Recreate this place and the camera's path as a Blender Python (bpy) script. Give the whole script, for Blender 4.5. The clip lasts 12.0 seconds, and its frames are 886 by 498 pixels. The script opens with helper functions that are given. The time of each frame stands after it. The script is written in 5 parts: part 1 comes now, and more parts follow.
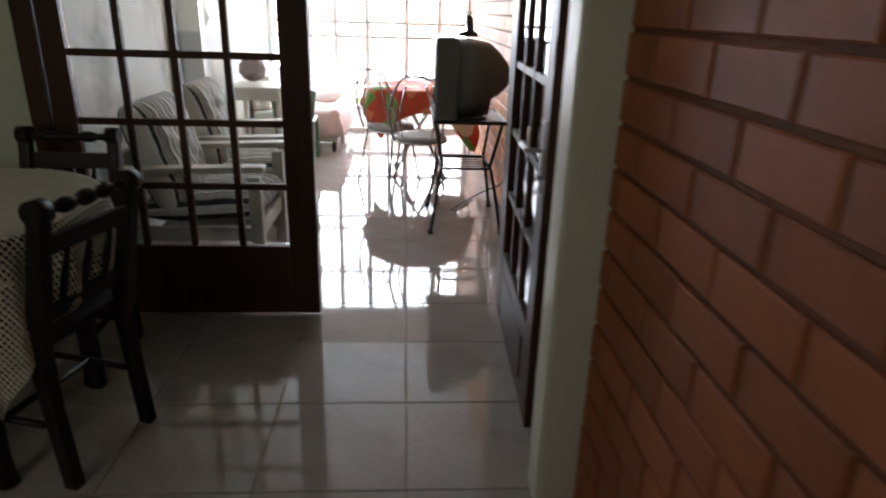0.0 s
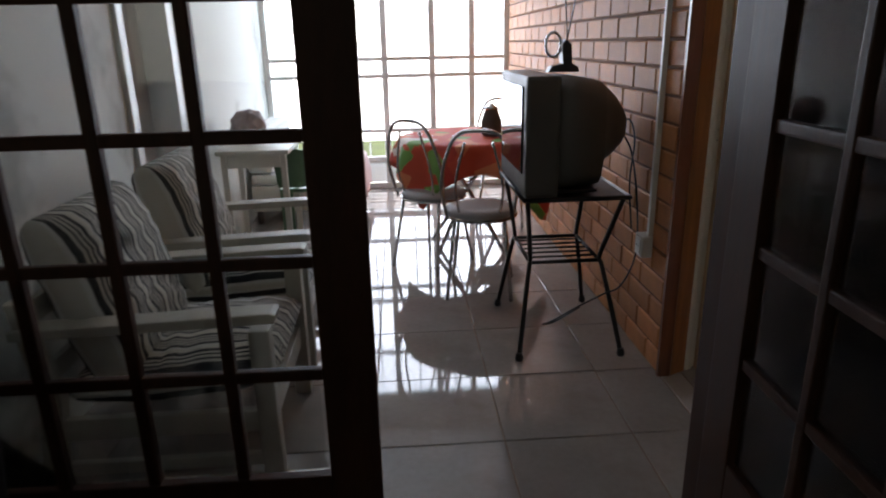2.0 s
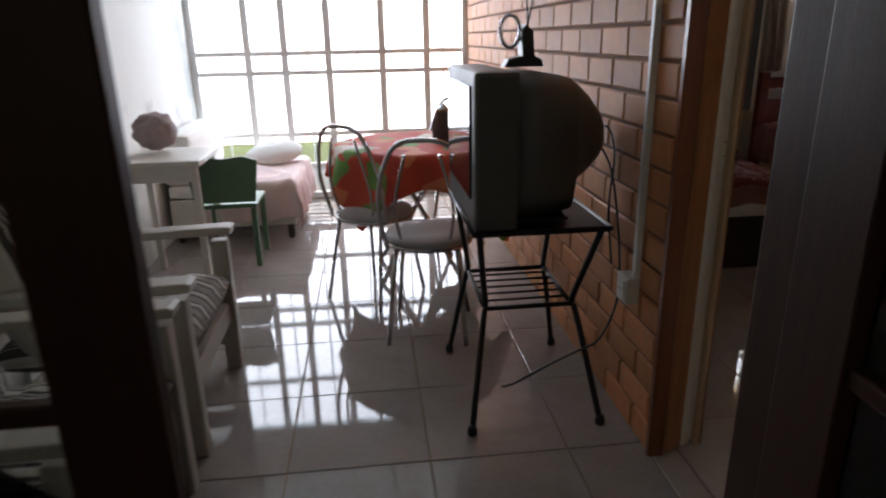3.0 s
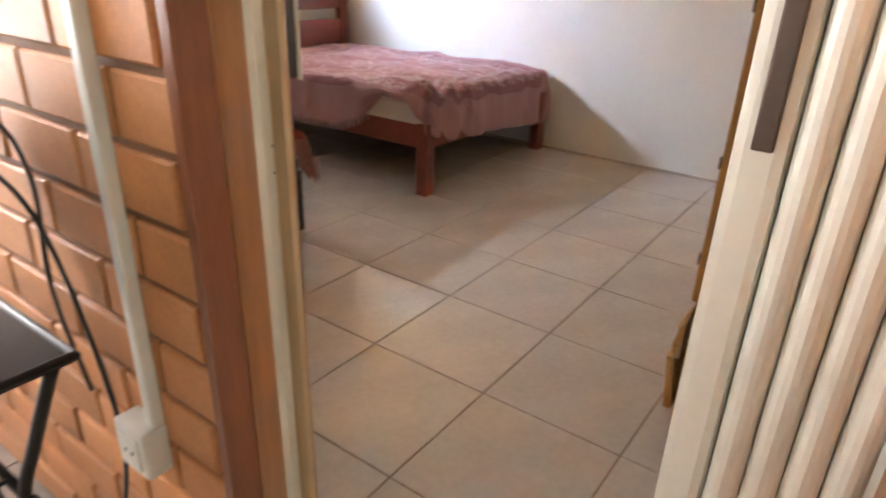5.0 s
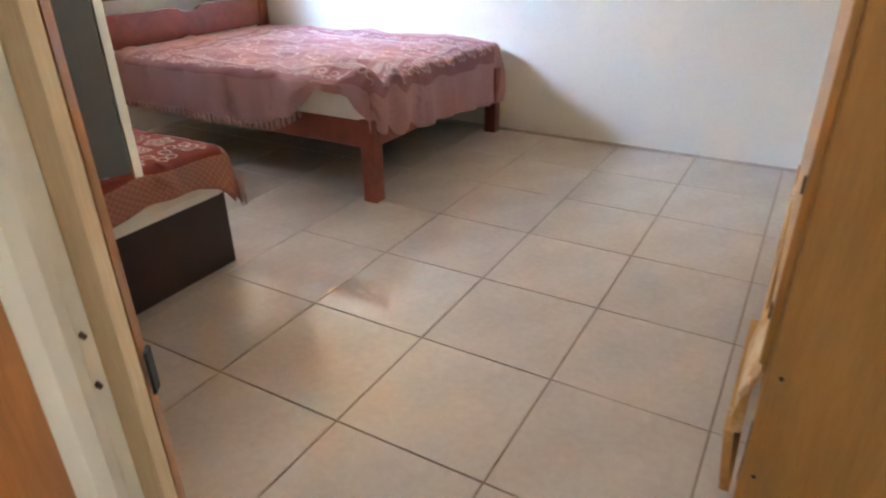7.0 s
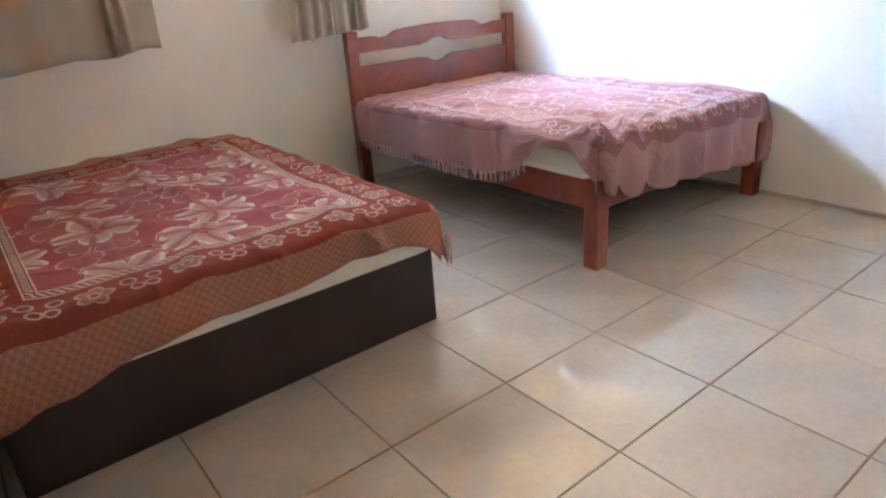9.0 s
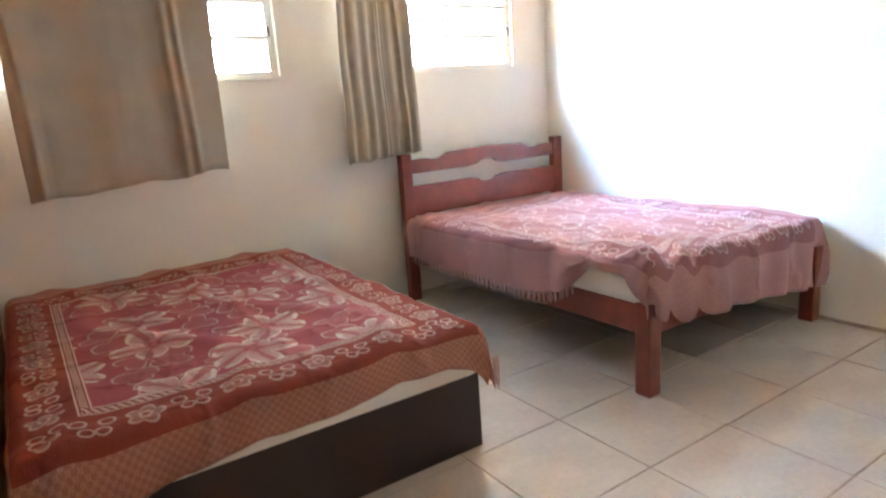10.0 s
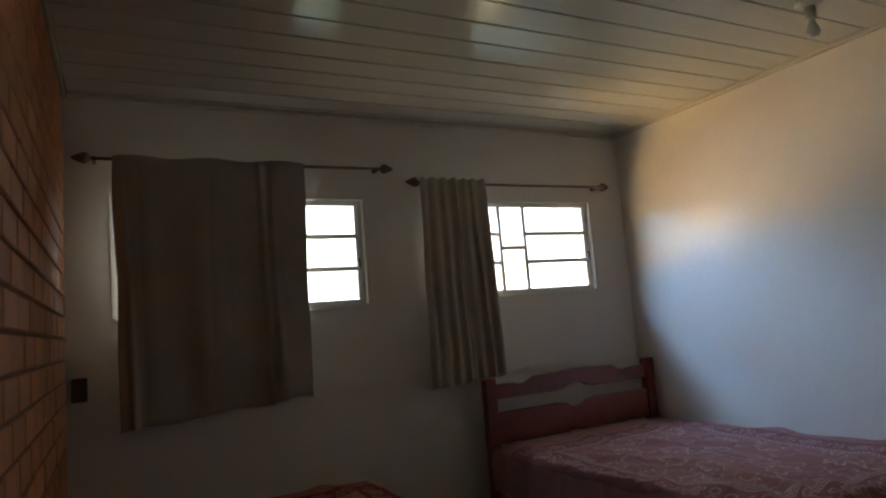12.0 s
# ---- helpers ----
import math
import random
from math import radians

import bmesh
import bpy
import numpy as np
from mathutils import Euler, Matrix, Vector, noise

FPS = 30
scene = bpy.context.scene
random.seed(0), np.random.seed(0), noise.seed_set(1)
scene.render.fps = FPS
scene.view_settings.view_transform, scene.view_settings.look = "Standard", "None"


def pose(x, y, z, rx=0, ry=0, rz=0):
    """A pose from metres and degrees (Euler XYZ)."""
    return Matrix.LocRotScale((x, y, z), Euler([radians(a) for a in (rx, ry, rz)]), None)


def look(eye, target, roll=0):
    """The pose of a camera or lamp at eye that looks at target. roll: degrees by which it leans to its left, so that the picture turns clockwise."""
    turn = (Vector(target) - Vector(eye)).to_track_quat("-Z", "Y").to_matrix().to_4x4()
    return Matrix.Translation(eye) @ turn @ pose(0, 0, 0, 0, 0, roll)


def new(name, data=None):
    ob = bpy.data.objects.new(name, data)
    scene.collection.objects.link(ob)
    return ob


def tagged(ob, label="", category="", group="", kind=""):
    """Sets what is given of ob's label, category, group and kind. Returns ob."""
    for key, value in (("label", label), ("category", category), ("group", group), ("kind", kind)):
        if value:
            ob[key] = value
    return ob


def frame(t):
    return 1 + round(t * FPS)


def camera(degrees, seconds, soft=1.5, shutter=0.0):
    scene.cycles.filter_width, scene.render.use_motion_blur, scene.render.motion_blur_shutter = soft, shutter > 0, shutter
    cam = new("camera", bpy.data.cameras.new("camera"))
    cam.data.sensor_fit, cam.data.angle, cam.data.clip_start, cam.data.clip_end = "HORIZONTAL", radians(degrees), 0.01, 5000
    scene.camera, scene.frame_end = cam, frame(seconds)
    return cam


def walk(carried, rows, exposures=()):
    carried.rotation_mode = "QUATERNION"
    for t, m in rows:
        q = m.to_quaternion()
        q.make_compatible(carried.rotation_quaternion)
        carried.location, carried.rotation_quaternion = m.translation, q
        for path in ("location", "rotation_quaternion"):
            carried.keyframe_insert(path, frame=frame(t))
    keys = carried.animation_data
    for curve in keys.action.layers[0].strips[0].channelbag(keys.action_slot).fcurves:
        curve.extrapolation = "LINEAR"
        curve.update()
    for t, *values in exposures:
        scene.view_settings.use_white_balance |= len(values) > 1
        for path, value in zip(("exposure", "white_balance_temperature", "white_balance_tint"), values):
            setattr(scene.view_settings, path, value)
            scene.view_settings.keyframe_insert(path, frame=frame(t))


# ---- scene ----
cam = camera(69.5, 12.0, soft=2.0, shutter=0.3)
PATH = [
    (0, (-0.01, -2.805, 1.335), (0.111, -0.936, 0.633), 1.7),
    (0.5, (-0.254, -2.52, 1.401), (-0.243, -0.647, 0.699), -0.9),
    (1, (-0.266, -2.171, 1.33), (-0.285, -0.269, 0.711), -4.2),
    (1.5, (-0.276, -1.816, 1.37), (-0.343, 0.072, 0.713), -3.6),
    (2, (-0.32, -1.424, 1.312), (-0.199, 0.475, 0.696), -1.2),
    (2.5, (-0.258, -1.113, 1.315), (-0.079, 0.773, 0.674), -1.2),
    (2.7, (-0.209, -0.995, 1.282), (-0.066, 0.899, 0.657), -1.5),
    (4.3, (0.149, -0.087, 1.278), (1.213, 1.418, 0.502), 2.1),
    (4.5, (0.193, -0.001, 1.261), (1.348, 1.424, 0.464), 1.6),
    (5, (0.279, 0.171, 1.235), (1.767, 1.22, 0.406), 2.0),
    (5.5, (0.339, 0.286, 1.201), (1.988, 1.002, 0.326), 2.4),
    (6, (0.48, 0.374, 1.205), (2.11, 1.027, 0.246), 2.8),
    (6.5, (0.58, 0.466, 1.204), (2.175, 1.148, 0.208), 1.6),
    (7, (0.678, 0.512, 1.218), (2.219, 1.403, 0.306), -0.8),
    (7.5, (0.825, 0.555, 1.198), (2.203, 1.679, 0.298), -2.87),
    (9.5, (0.970, 0.604, 1.252), (2.030, 2.156, 0.584), -4.1),
    (10, (0.966, 0.614, 1.281), (2.029, 2.237, 0.831), -4.1),
    (10.5, (1.025, 0.65, 1.302), (2.029, 2.361, 1.05), -4.6),
    (11, (1.049, 0.597, 1.278), (1.964, 2.375, 1.253), -4.6),
    (11.5, (1.042, 0.649, 1.34), (1.923, 2.442, 1.44), -4.7),
    (12, (0.991, 0.692, 1.356), (1.911, 2.455, 1.573), -4.7),
]
walk(cam, [(t, look(e, g, r)) for t, e, g, r in PATH],
     exposures=[(0, -0.1, 7300, 20), (0.5, -0.4, 7300, 20), (1.0, -0.85, 7300, 20), (1.5, -1.15, 7100, 22), (2.0, -1.3, 7000, 22), (2.7, -1.5, 7000, 22),
                (4.3, 0.55, 8700, 24), (4.5, 0.75, 8700, 24), (5.0, 1.45, 8200, 22), (5.5, 1.6, 7600, 18), (6.5, 1.85, 6700, 12), (7.0, 1.88, 6900, 13), (7.5, 1.8, 6500, 12), (9.5, 2.35, 6300, 10), (10.0, 2.3, 6500, 10),
                (10.5, 1.0, 6600, 10), (11.0, -0.1, 6700, 10), (11.5, -0.8, 6700, 10), (12.0, -1.2, 6700, 10)])

# ---- world and light ----
world = bpy.data.worlds.new("sky")
scene.world = world
world.use_nodes = True
wn = world.node_tree
sky = wn.nodes.new("ShaderNodeTexSky")
sky.sky_type = "NISHITA"
sky.sun_disc = False
sky.sun_elevation = radians(50)
sky.sun_rotation = radians(100)
wn.links.new(sky.outputs[0], wn.nodes["Background"].inputs[0])
wn.nodes["Background"].inputs[1].default_value = 0.15

sun = new("sun", bpy.data.lights.new("sun", "SUN"))
sun.data.energy = 3.5
sun.data.angle = radians(0.5)
sun.data.color = (1.0, 0.95, 0.86)
sun.matrix_world = look((10, -1.8, 12), (0, 0, 0))


def window_light(name, x, y, z, w, h, watts, color, dip=0.0, spread=180):
    """Daylight entering an opening in a wall that faces -y: from the sky (dip down) or from sunlit ground (dip up)."""
    ob = new(name, bpy.data.lights.new(name, "AREA"))
    ob.data.shape, ob.data.size, ob.data.size_y = "RECTANGLE", w, h
    ob.data.energy, ob.data.color = watts, color
    ob.data.spread = radians(spread)
    ob.matrix_world = look((x, y, z), (x, y - 1, z - dip))
    return ob


window_light("living_window_light", -0.42, 4.70, 1.3, 2.1, 2.1, 165, (0.45, 0.72, 1.0), 0.05)
for wx, ww, wk in ((1.67, 1.28, 0.7), (3.48, 1.2, 0.75)):
    window_light("bedroom_sky_light", wx, 4.53, 1.93, ww, 0.26, 19 * wk, (0.50, 0.74, 1.0), 1.6)
    window_light("bedroom_ground_light", wx, 4.60, 1.46, ww, 0.24, 26 * wk, (1.0, 0.76, 0.42), -1.3)


def slanting_light(name, z, aim_z, watts, color):
    """Daylight from the brighter west, slanting through the second window: the sky shines down, the sunlit yard up."""
    ob = new(name, bpy.data.lights.new(name, "AREA"))
    ob.data.shape, ob.data.size, ob.data.size_y = "RECTANGLE", 1.0, 0.2
    ob.data.energy, ob.data.color, ob.data.spread = watts, color, radians(84)
    ob.matrix_world = look((2.85, 4.80, z), (4.42, 3.15, aim_z))


slanting_light("slanting_sky_light", 2.26, 1.40, 48, (0.30, 0.58, 1.0))
slanting_light("slanting_yard_light", 1.38, 2.05, 37, (1.0, 0.57, 0.20))
dining_light = new("dining_window_light", bpy.data.lights.new("dining_window_light", "AREA"))
dining_light.data.shape, dining_light.data.size, dining_light.data.size_y = "RECTANGLE", 1.2, 1.0
dining_light.data.energy, dining_light.data.spread, dining_light.data.color = 8, radians(165), (0.92, 1.0, 0.84)
dining_light.matrix_world = look((-1.9, -4.26, 1.55), (-2.55, -2.2, 1.55))


# ---- materials ----
def material(name, color, rough=0.5, metal=0.0, vary=0.15, scale=6.0, grain=60.0, bump=0.1, spec=0.5, piece=0.0, wear=None, wear_at=0.62,
             stretch=(1, 1, 1), coat=0.0):
    """Paint, stone, wood or metal: two scales of tone, fine relief, and an optional worn second colour."""
    m = bpy.data.materials.new(name)
    m.use_nodes = True
    t = m.node_tree
    n, l = t.nodes, t.links
    b = n["Principled BSDF"]
    co = n.new("ShaderNodeTexCoord")
    mp = n.new("ShaderNodeMapping")
    mp.inputs["Scale"].default_value = stretch
    l.new(co.outputs["Object"], mp.inputs[0])
    big, small = n.new("ShaderNodeTexNoise"), n.new("ShaderNodeTexNoise")
    big.inputs["Scale"].default_value, big.inputs["Detail"].default_value = scale, 4
    small.inputs["Scale"].default_value, small.inputs["Detail"].default_value = grain, 3
    l.new(mp.outputs[0], big.inputs["Vector"])
    l.new(mp.outputs[0], small.inputs["Vector"])
    add = n.new("ShaderNodeMath")
    add.operation = "MULTIPLY_ADD"
    l.new(small.outputs["Fac"], add.inputs[0])
    add.inputs[1].default_value = 0.5
    l.new(big.outputs["Fac"], add.inputs[2])
    ramp = n.new("ShaderNodeMapRange")
    ramp.inputs["From Min"].default_value, ramp.inputs["From Max"].default_value = 0.45, 1.05
    ramp.inputs["To Min"].default_value, ramp.inputs["To Max"].default_value = 1 - vary, 1 + vary
    l.new(add.outputs[0], ramp.inputs["Value"])
    tone = ramp.outputs["Result"]
    if piece:
        info = n.new("ShaderNodeObjectInfo")
        pr = n.new("ShaderNodeMapRange")
        pr.inputs["To Min"].default_value, pr.inputs["To Max"].default_value = 1 - piece, 1 + piece
        l.new(info.outputs["Random"], pr.inputs["Value"])
        mul = n.new("ShaderNodeMath")
        mul.operation = "MULTIPLY"
        l.new(tone, mul.inputs[0])
        l.new(pr.outputs["Result"], mul.inputs[1])
        tone = mul.outputs[0]
    hsv = n.new("ShaderNodeHueSaturation")
    hsv.inputs["Color"].default_value = (*color, 1)
    l.new(tone, hsv.inputs["Value"])
    out = hsv.outputs[0]
    if wear:
        wn_ = n.new("ShaderNodeTexNoise")
        wn_.inputs["Scale"].default_value, wn_.inputs["Detail"].default_value, wn_.inputs["Roughness"].default_value = scale * 0.6, 8, 0.65
        l.new(mp.outputs[0], wn_.inputs["Vector"])
        wr = n.new("ShaderNodeMapRange")
        wr.inputs["From Min"].default_value, wr.inputs["From Max"].default_value = wear_at - 0.06, wear_at + 0.06
        l.new(wn_.outputs["Fac"], wr.inputs["Value"])
        mix = n.new("ShaderNodeMix")
        mix.data_type = "RGBA"
        l.new(wr.outputs["Result"], mix.inputs["Factor"])
        l.new(out, mix.inputs["A"])
        mix.inputs["B"].default_value = (*wear, 1)
        out = mix.outputs["Result"]
    l.new(out, b.inputs["Base Color"])
    rr = n.new("ShaderNodeMapRange")
    rr.inputs["To Min"].default_value, rr.inputs["To Max"].default_value = max(0.02, rough * 0.8), min(1, rough * 1.25)
    l.new(big.outputs["Fac"], rr.inputs["Value"])
    l.new(rr.outputs["Result"], b.inputs["Roughness"])
    b.inputs["Metallic"].default_value = metal
    b.inputs["Specular IOR Level"].default_value = spec
    b.inputs["Coat Weight"].default_value = coat
    b.inputs["Coat Roughness"].default_value = 0.12
    if bump:
        bp = n.new("ShaderNodeBump")
        bp.inputs["Strength"].default_value, bp.inputs["Distance"].default_value = bump, 0.004
        l.new(add.outputs[0], bp.inputs["Height"])
        l.new(bp.outputs[0], b.inputs["Normal"])
    return m


def glass_material():
    m = bpy.data.materials.new("window_glass")
    m.use_nodes = True
    n, l = m.node_tree.nodes, m.node_tree.links
    out = n["Material Output"]
    n.remove(n["Principled BSDF"])
    clear, gloss, mix, fr = (n.new(k) for k in ("ShaderNodeBsdfTransparent", "ShaderNodeBsdfGlossy", "ShaderNodeMixShader", "ShaderNodeFresnel"))
    clear.inputs[0].default_value = (0.94, 0.96, 0.95, 1)
    gloss.inputs["Roughness"].default_value = 0.03
    fr.inputs["IOR"].default_value = 1.45
    l.new(fr.outputs[0], mix.inputs[0])
    l.new(clear.outputs[0], mix.inputs[1])
    l.new(gloss.outputs[0], mix.inputs[2])
    l.new(mix.outputs[0], out.inputs[0])
    return m


def stripe_material():
    """Black, grey and white woven stripes, laid by the unfolded cloth."""
    m = material("striped_fabric", (0.8, 0.78, 0.74), 0.8, vary=0.08, grain=300, bump=0.25)
    n, l = m.node_tree.nodes, m.node_tree.links
    b = n["Principled BSDF"]
    uv = n.new("ShaderNodeUVMap")
    sep = n.new("ShaderNodeSeparateXYZ")
    l.new(uv.outputs[0], sep.inputs[0])
    sc = n.new("ShaderNodeMath")
    sc.operation = "MULTIPLY"
    sc.inputs[1].default_value = 11.0
    l.new(sep.outputs[1], sc.inputs[0])
    fr = n.new("ShaderNodeMath")
    fr.operation = "FRACT"
    l.new(sc.outputs[0], fr.inputs[0])
    cr = n.new("ShaderNodeValToRGB")
    cr.color_ramp.interpolation = "CONSTANT"
    e = cr.color_ramp.elements
    e[0].position, e[0].color = 0.0, (0.62, 0.58, 0.50, 1)
    e[1].position, e[1].color = 0.22, (0.03, 0.03, 0.035, 1)
    for p, c in ((0.38, (0.60, 0.56, 0.49, 1)), (0.46, (0.03, 0.03, 0.035, 1)), (0.54, (0.62, 0.58, 0.50, 1)), (0.62, (0.10, 0.10, 0.10, 1)),
                 (0.70, (0.60, 0.56, 0.49, 1)), (0.78, (0.03, 0.03, 0.035, 1)), (0.94, (0.7, 0.68, 0.64, 1))):
        k = e.new(p)
        k.color = c
    l.new(fr.outputs[0], cr.inputs[0])
    l.new(cr.outputs[0], b.inputs["Base Color"])
    return m


def print_material():
    """Cotton printed with large red, orange, green and white patches."""
    m = material("red_patchwork_print", (0.6, 0.1, 0.05), 0.75, vary=0.1, grain=200, bump=0.2)
    n, l = m.node_tree.nodes, m.node_tree.links
    co = n.new("ShaderNodeTexCoord")
    vo = n.new("ShaderNodeTexVoronoi")
    vo.inputs["Scale"].default_value, vo.inputs["Randomness"].default_value = 7.5, 0.9
    l.new(co.outputs["Object"], vo.inputs["Vector"])
    sep = n.new("ShaderNodeSeparateXYZ")
    l.new(vo.outputs["Color"], sep.inputs[0])
    cr = n.new("ShaderNodeValToRGB")
    cr.color_ramp.interpolation = "CONSTANT"
    e = cr.color_ramp.elements
    e[0].position, e[0].color = 0.0, (0.62, 0.085, 0.04, 1)
    e[1].position, e[1].color = 0.42, (0.72, 0.22, 0.10, 1)
    for p, c in ((0.62, (0.16, 0.34, 0.08, 1)), (0.76, (0.72, 0.62, 0.52, 1)), (0.88, (0.55, 0.06, 0.04, 1))):
        e.new(p).color = c
    l.new(sep.outputs[0], cr.inputs[0])
    l.new(cr.outputs[0], n["Principled BSDF"].inputs["Base Color"])
    return m


def bedspread_material(name, ground, flower, border, half_w, half_l, hem, hem_w=0.115, net_tone=0.35, bloom_scale=2.7, bloom_size=0.44, bloom_fill=0.5):
    """Woven spread: scattered flowers of six petals with outlined edges, a scrolled border, a net hem."""
    m = bpy.data.materials.new(name)
    m.use_nodes = True
    n, l = m.node_tree.nodes, m.node_tree.links
    b = n["Principled BSDF"]
    b.inputs["Roughness"].default_value = 0.85

    def calc(op, *args):
        k = n.new("ShaderNodeMath")
        k.operation = op
        for i, a in enumerate(args):
            if isinstance(a, (int, float)):
                k.inputs[i].default_value = a
            else:
                l.new(a, k.inputs[i])
        return k.outputs[0]

    def blend(f, a, c):
        k = n.new("ShaderNodeMix")
        k.data_type = "RGBA"
        l.new(f, k.inputs["Factor"])
        for s_, v in (("A", a), ("B", c)):
            if isinstance(v, tuple):
                k.inputs[s_].default_value = (*v, 1)
            else:
                l.new(v, k.inputs[s_])
        return k.outputs["Result"]

    uv = n.new("ShaderNodeUVMap").outputs[0]
    warp = n.new("ShaderNodeTexNoise")
    warp.inputs["Scale"].default_value = 9
    l.new(uv, warp.inputs["Vector"])
    wv = n.new("ShaderNodeVectorMath")
    wv.operation = "MULTIPLY_ADD"
    l.new(warp.outputs["Color"], wv.inputs[0])
    wv.inputs[1].default_value = (0.06, 0.06, 0)
    l.new(uv, wv.inputs[2])

    def petals(scale, count, size, seed):
        vo = n.new("ShaderNodeTexVoronoi")
        vo.voronoi_dimensions = "2D"
        vo.inputs["Scale"].default_value = scale
        vo.inputs["Randomness"].default_value = 0.75
        sh = n.new("ShaderNodeVectorMath")
        sh.inputs[1].default_value = (seed, seed * 0.7, 0)
        l.new(wv.outputs[0], sh.inputs[0])
        l.new(sh.outputs[0], vo.inputs["Vector"])
        d = n.new("ShaderNodeVectorMath")
        d.operation = "SUBTRACT"
        l.new(sh.outputs[0], d.inputs[0])
        l.new(vo.outputs["Position"], d.inputs[1])
        s3 = n.new("ShaderNodeSeparateXYZ")
        l.new(d.outputs[0], s3.inputs[0])
        ang = calc("ARCTAN2", s3.outputs[1], s3.outputs[0])
        col = n.new("ShaderNodeSeparateXYZ")
        l.new(vo.outputs["Color"], col.inputs[0])
        ph = calc("MULTIPLY_ADD", col.outputs[0], 6.28, calc("MULTIPLY", ang, count))
        lobe = calc("ABSOLUTE", calc("COSINE", calc("MULTIPLY", ph, 0.5)))
        edge = calc("MULTIPLY", calc("MULTIPLY_ADD", calc("POWER", lobe, 0.6), 0.62, 0.38), size)
        r = calc("DIVIDE", vo.outputs["Distance"], calc("MULTIPLY", edge, 1.0))
        return r, lobe

    r1, lobe1 = petals(bloom_scale, 5.0, bloom_size, 0.0)
    r2, lobe2 = petals(5.6, 3.0, 0.44, 3.3)
    fill1 = calc("LESS_THAN", r1, 1.0)
    line1 = calc("MULTIPLY", calc("LESS_THAN", r1, 1.0), calc("GREATER_THAN", r1, 0.86))
    vein1 = calc("MULTIPLY", fill1, calc("GREATER_THAN", lobe1, 0.96))
    ring1 = calc("MULTIPLY", calc("LESS_THAN", r1, 0.22), calc("GREATER_THAN", r1, 0.08))
    fill2 = calc("LESS_THAN", r2, 0.9)
    line2 = calc("MULTIPLY", calc("LESS_THAN", r2, 1.0), calc("GREATER_THAN", r2, 0.88))
    sep = n.new("ShaderNodeSeparateXYZ")
    l.new(uv, sep.inputs[0])
    ax, ay = calc("SUBTRACT", half_w, calc("ABSOLUTE", sep.outputs[0])), calc("SUBTRACT", half_l, calc("ABSOLUTE", sep.outputs[1]))
    rim = calc("MINIMUM", ax, ay)
    weave = n.new("ShaderNodeTexNoise")
    weave.inputs["Scale"].default_value = 220
    l.new(uv, weave.inputs["Vector"])
    soft = tuple(g * 0.45 + f_ * 0.55 for g, f_ in zip(ground, flower))
    c = blend(calc("MULTIPLY", fill2, 0.10), ground, soft)
    c = blend(calc("MULTIPLY", line2, 0.55), c, flower)
    c = blend(fill1, c, ground)
    c = blend(calc("MULTIPLY", fill1, calc("MULTIPLY_ADD", calc("MINIMUM", r1, 1.0), bloom_fill, 0.24 * bloom_fill)), c, flower)
    c = blend(line1, c, flower)
    c = blend(calc("MULTIPLY", vein1, 0.8), c, ground)
    c = blend(ring1, c, ground)
    # border bands, from the hem inwards
    by_side = calc("LESS_THAN", ax, ay)
    along = calc("ADD", calc("MULTIPLY", by_side, sep.outputs[1]), calc("MULTIPLY", calc("SUBTRACT", 1.0, by_side), sep.outputs[0]))
    p = calc("MULTIPLY", calc("SUBTRACT", calc("FRACT", calc("DIVIDE", along, 0.27)), 0.5), 0.27)
    wob = calc("MULTIPLY_ADD", warp.outputs["Fac"], 0.03, -0.015)
    q = calc("ADD", calc("SUBTRACT", rim, hem_w + 0.095), wob)

    def span(v, lo, hi):
        return calc("MULTIPLY", calc("GREATER_THAN", v, lo), calc("LESS_THAN", v, hi))

    def far(a, b_):
        return calc("SQRT", calc("ADD", calc("MULTIPLY", a, a), calc("MULTIPLY", b_, b_)))

    bloom = calc("DIVIDE", far(p, q), calc("MULTIPLY_ADD", calc("ABSOLUTE", calc("COSINE", calc("MULTIPLY", calc("ARCTAN2", q, p), 2.5))), 0.020, 0.036))
    side = calc("SUBTRACT", calc("ABSOLUTE", p), 0.098)
    curl = calc("MAXIMUM", span(far(side, calc("SUBTRACT", q, 0.026)), 0.017, 0.025), span(far(calc("SUBTRACT", side, 0.016), calc("ADD", q, 0.028)), 0.015, 0.023))
    scroll = calc("MAXIMUM", calc("MAXIMUM", span(bloom, 0.84, 1.04), span(bloom, 0.22, 0.40)), curl)
    scroll = calc("MAXIMUM", scroll, calc("MULTIPLY", span(bloom, 0.40, 0.84), 0.35))
    band = blend(calc("MULTIPLY", scroll, 0.52), border, flower)
    k0 = hem_w + 0.175
    c = blend(calc("LESS_THAN", rim, k0), c, band)
    rule = calc("MAXIMUM", span(rim, k0, k0 + 0.006), span(rim, k0 + 0.035, k0 + 0.041))
    key = calc("MULTIPLY", span(rim, k0 + 0.010, k0 + 0.031), calc("GREATER_THAN", calc("FRACT", calc("MULTIPLY", calc("ADD", calc("MULTIPLY", rim, 0.9), along), 42)), 0.45))
    c = blend(span(rim, k0, k0 + 0.041), c, border)
    c = blend(calc("MULTIPLY", calc("MAXIMUM", rule, key), 0.75), c, flower)
    chk = n.new("ShaderNodeTexChecker")
    chk.inputs["Scale"].default_value = 70
    l.new(uv, chk.inputs["Vector"])
    net = blend(calc("MULTIPLY", chk.outputs["Fac"], net_tone), hem, border)
    c = blend(calc("LESS_THAN", rim, hem_w), c, net)
    tint = n.new("ShaderNodeHueSaturation")
    l.new(c, tint.inputs["Color"])
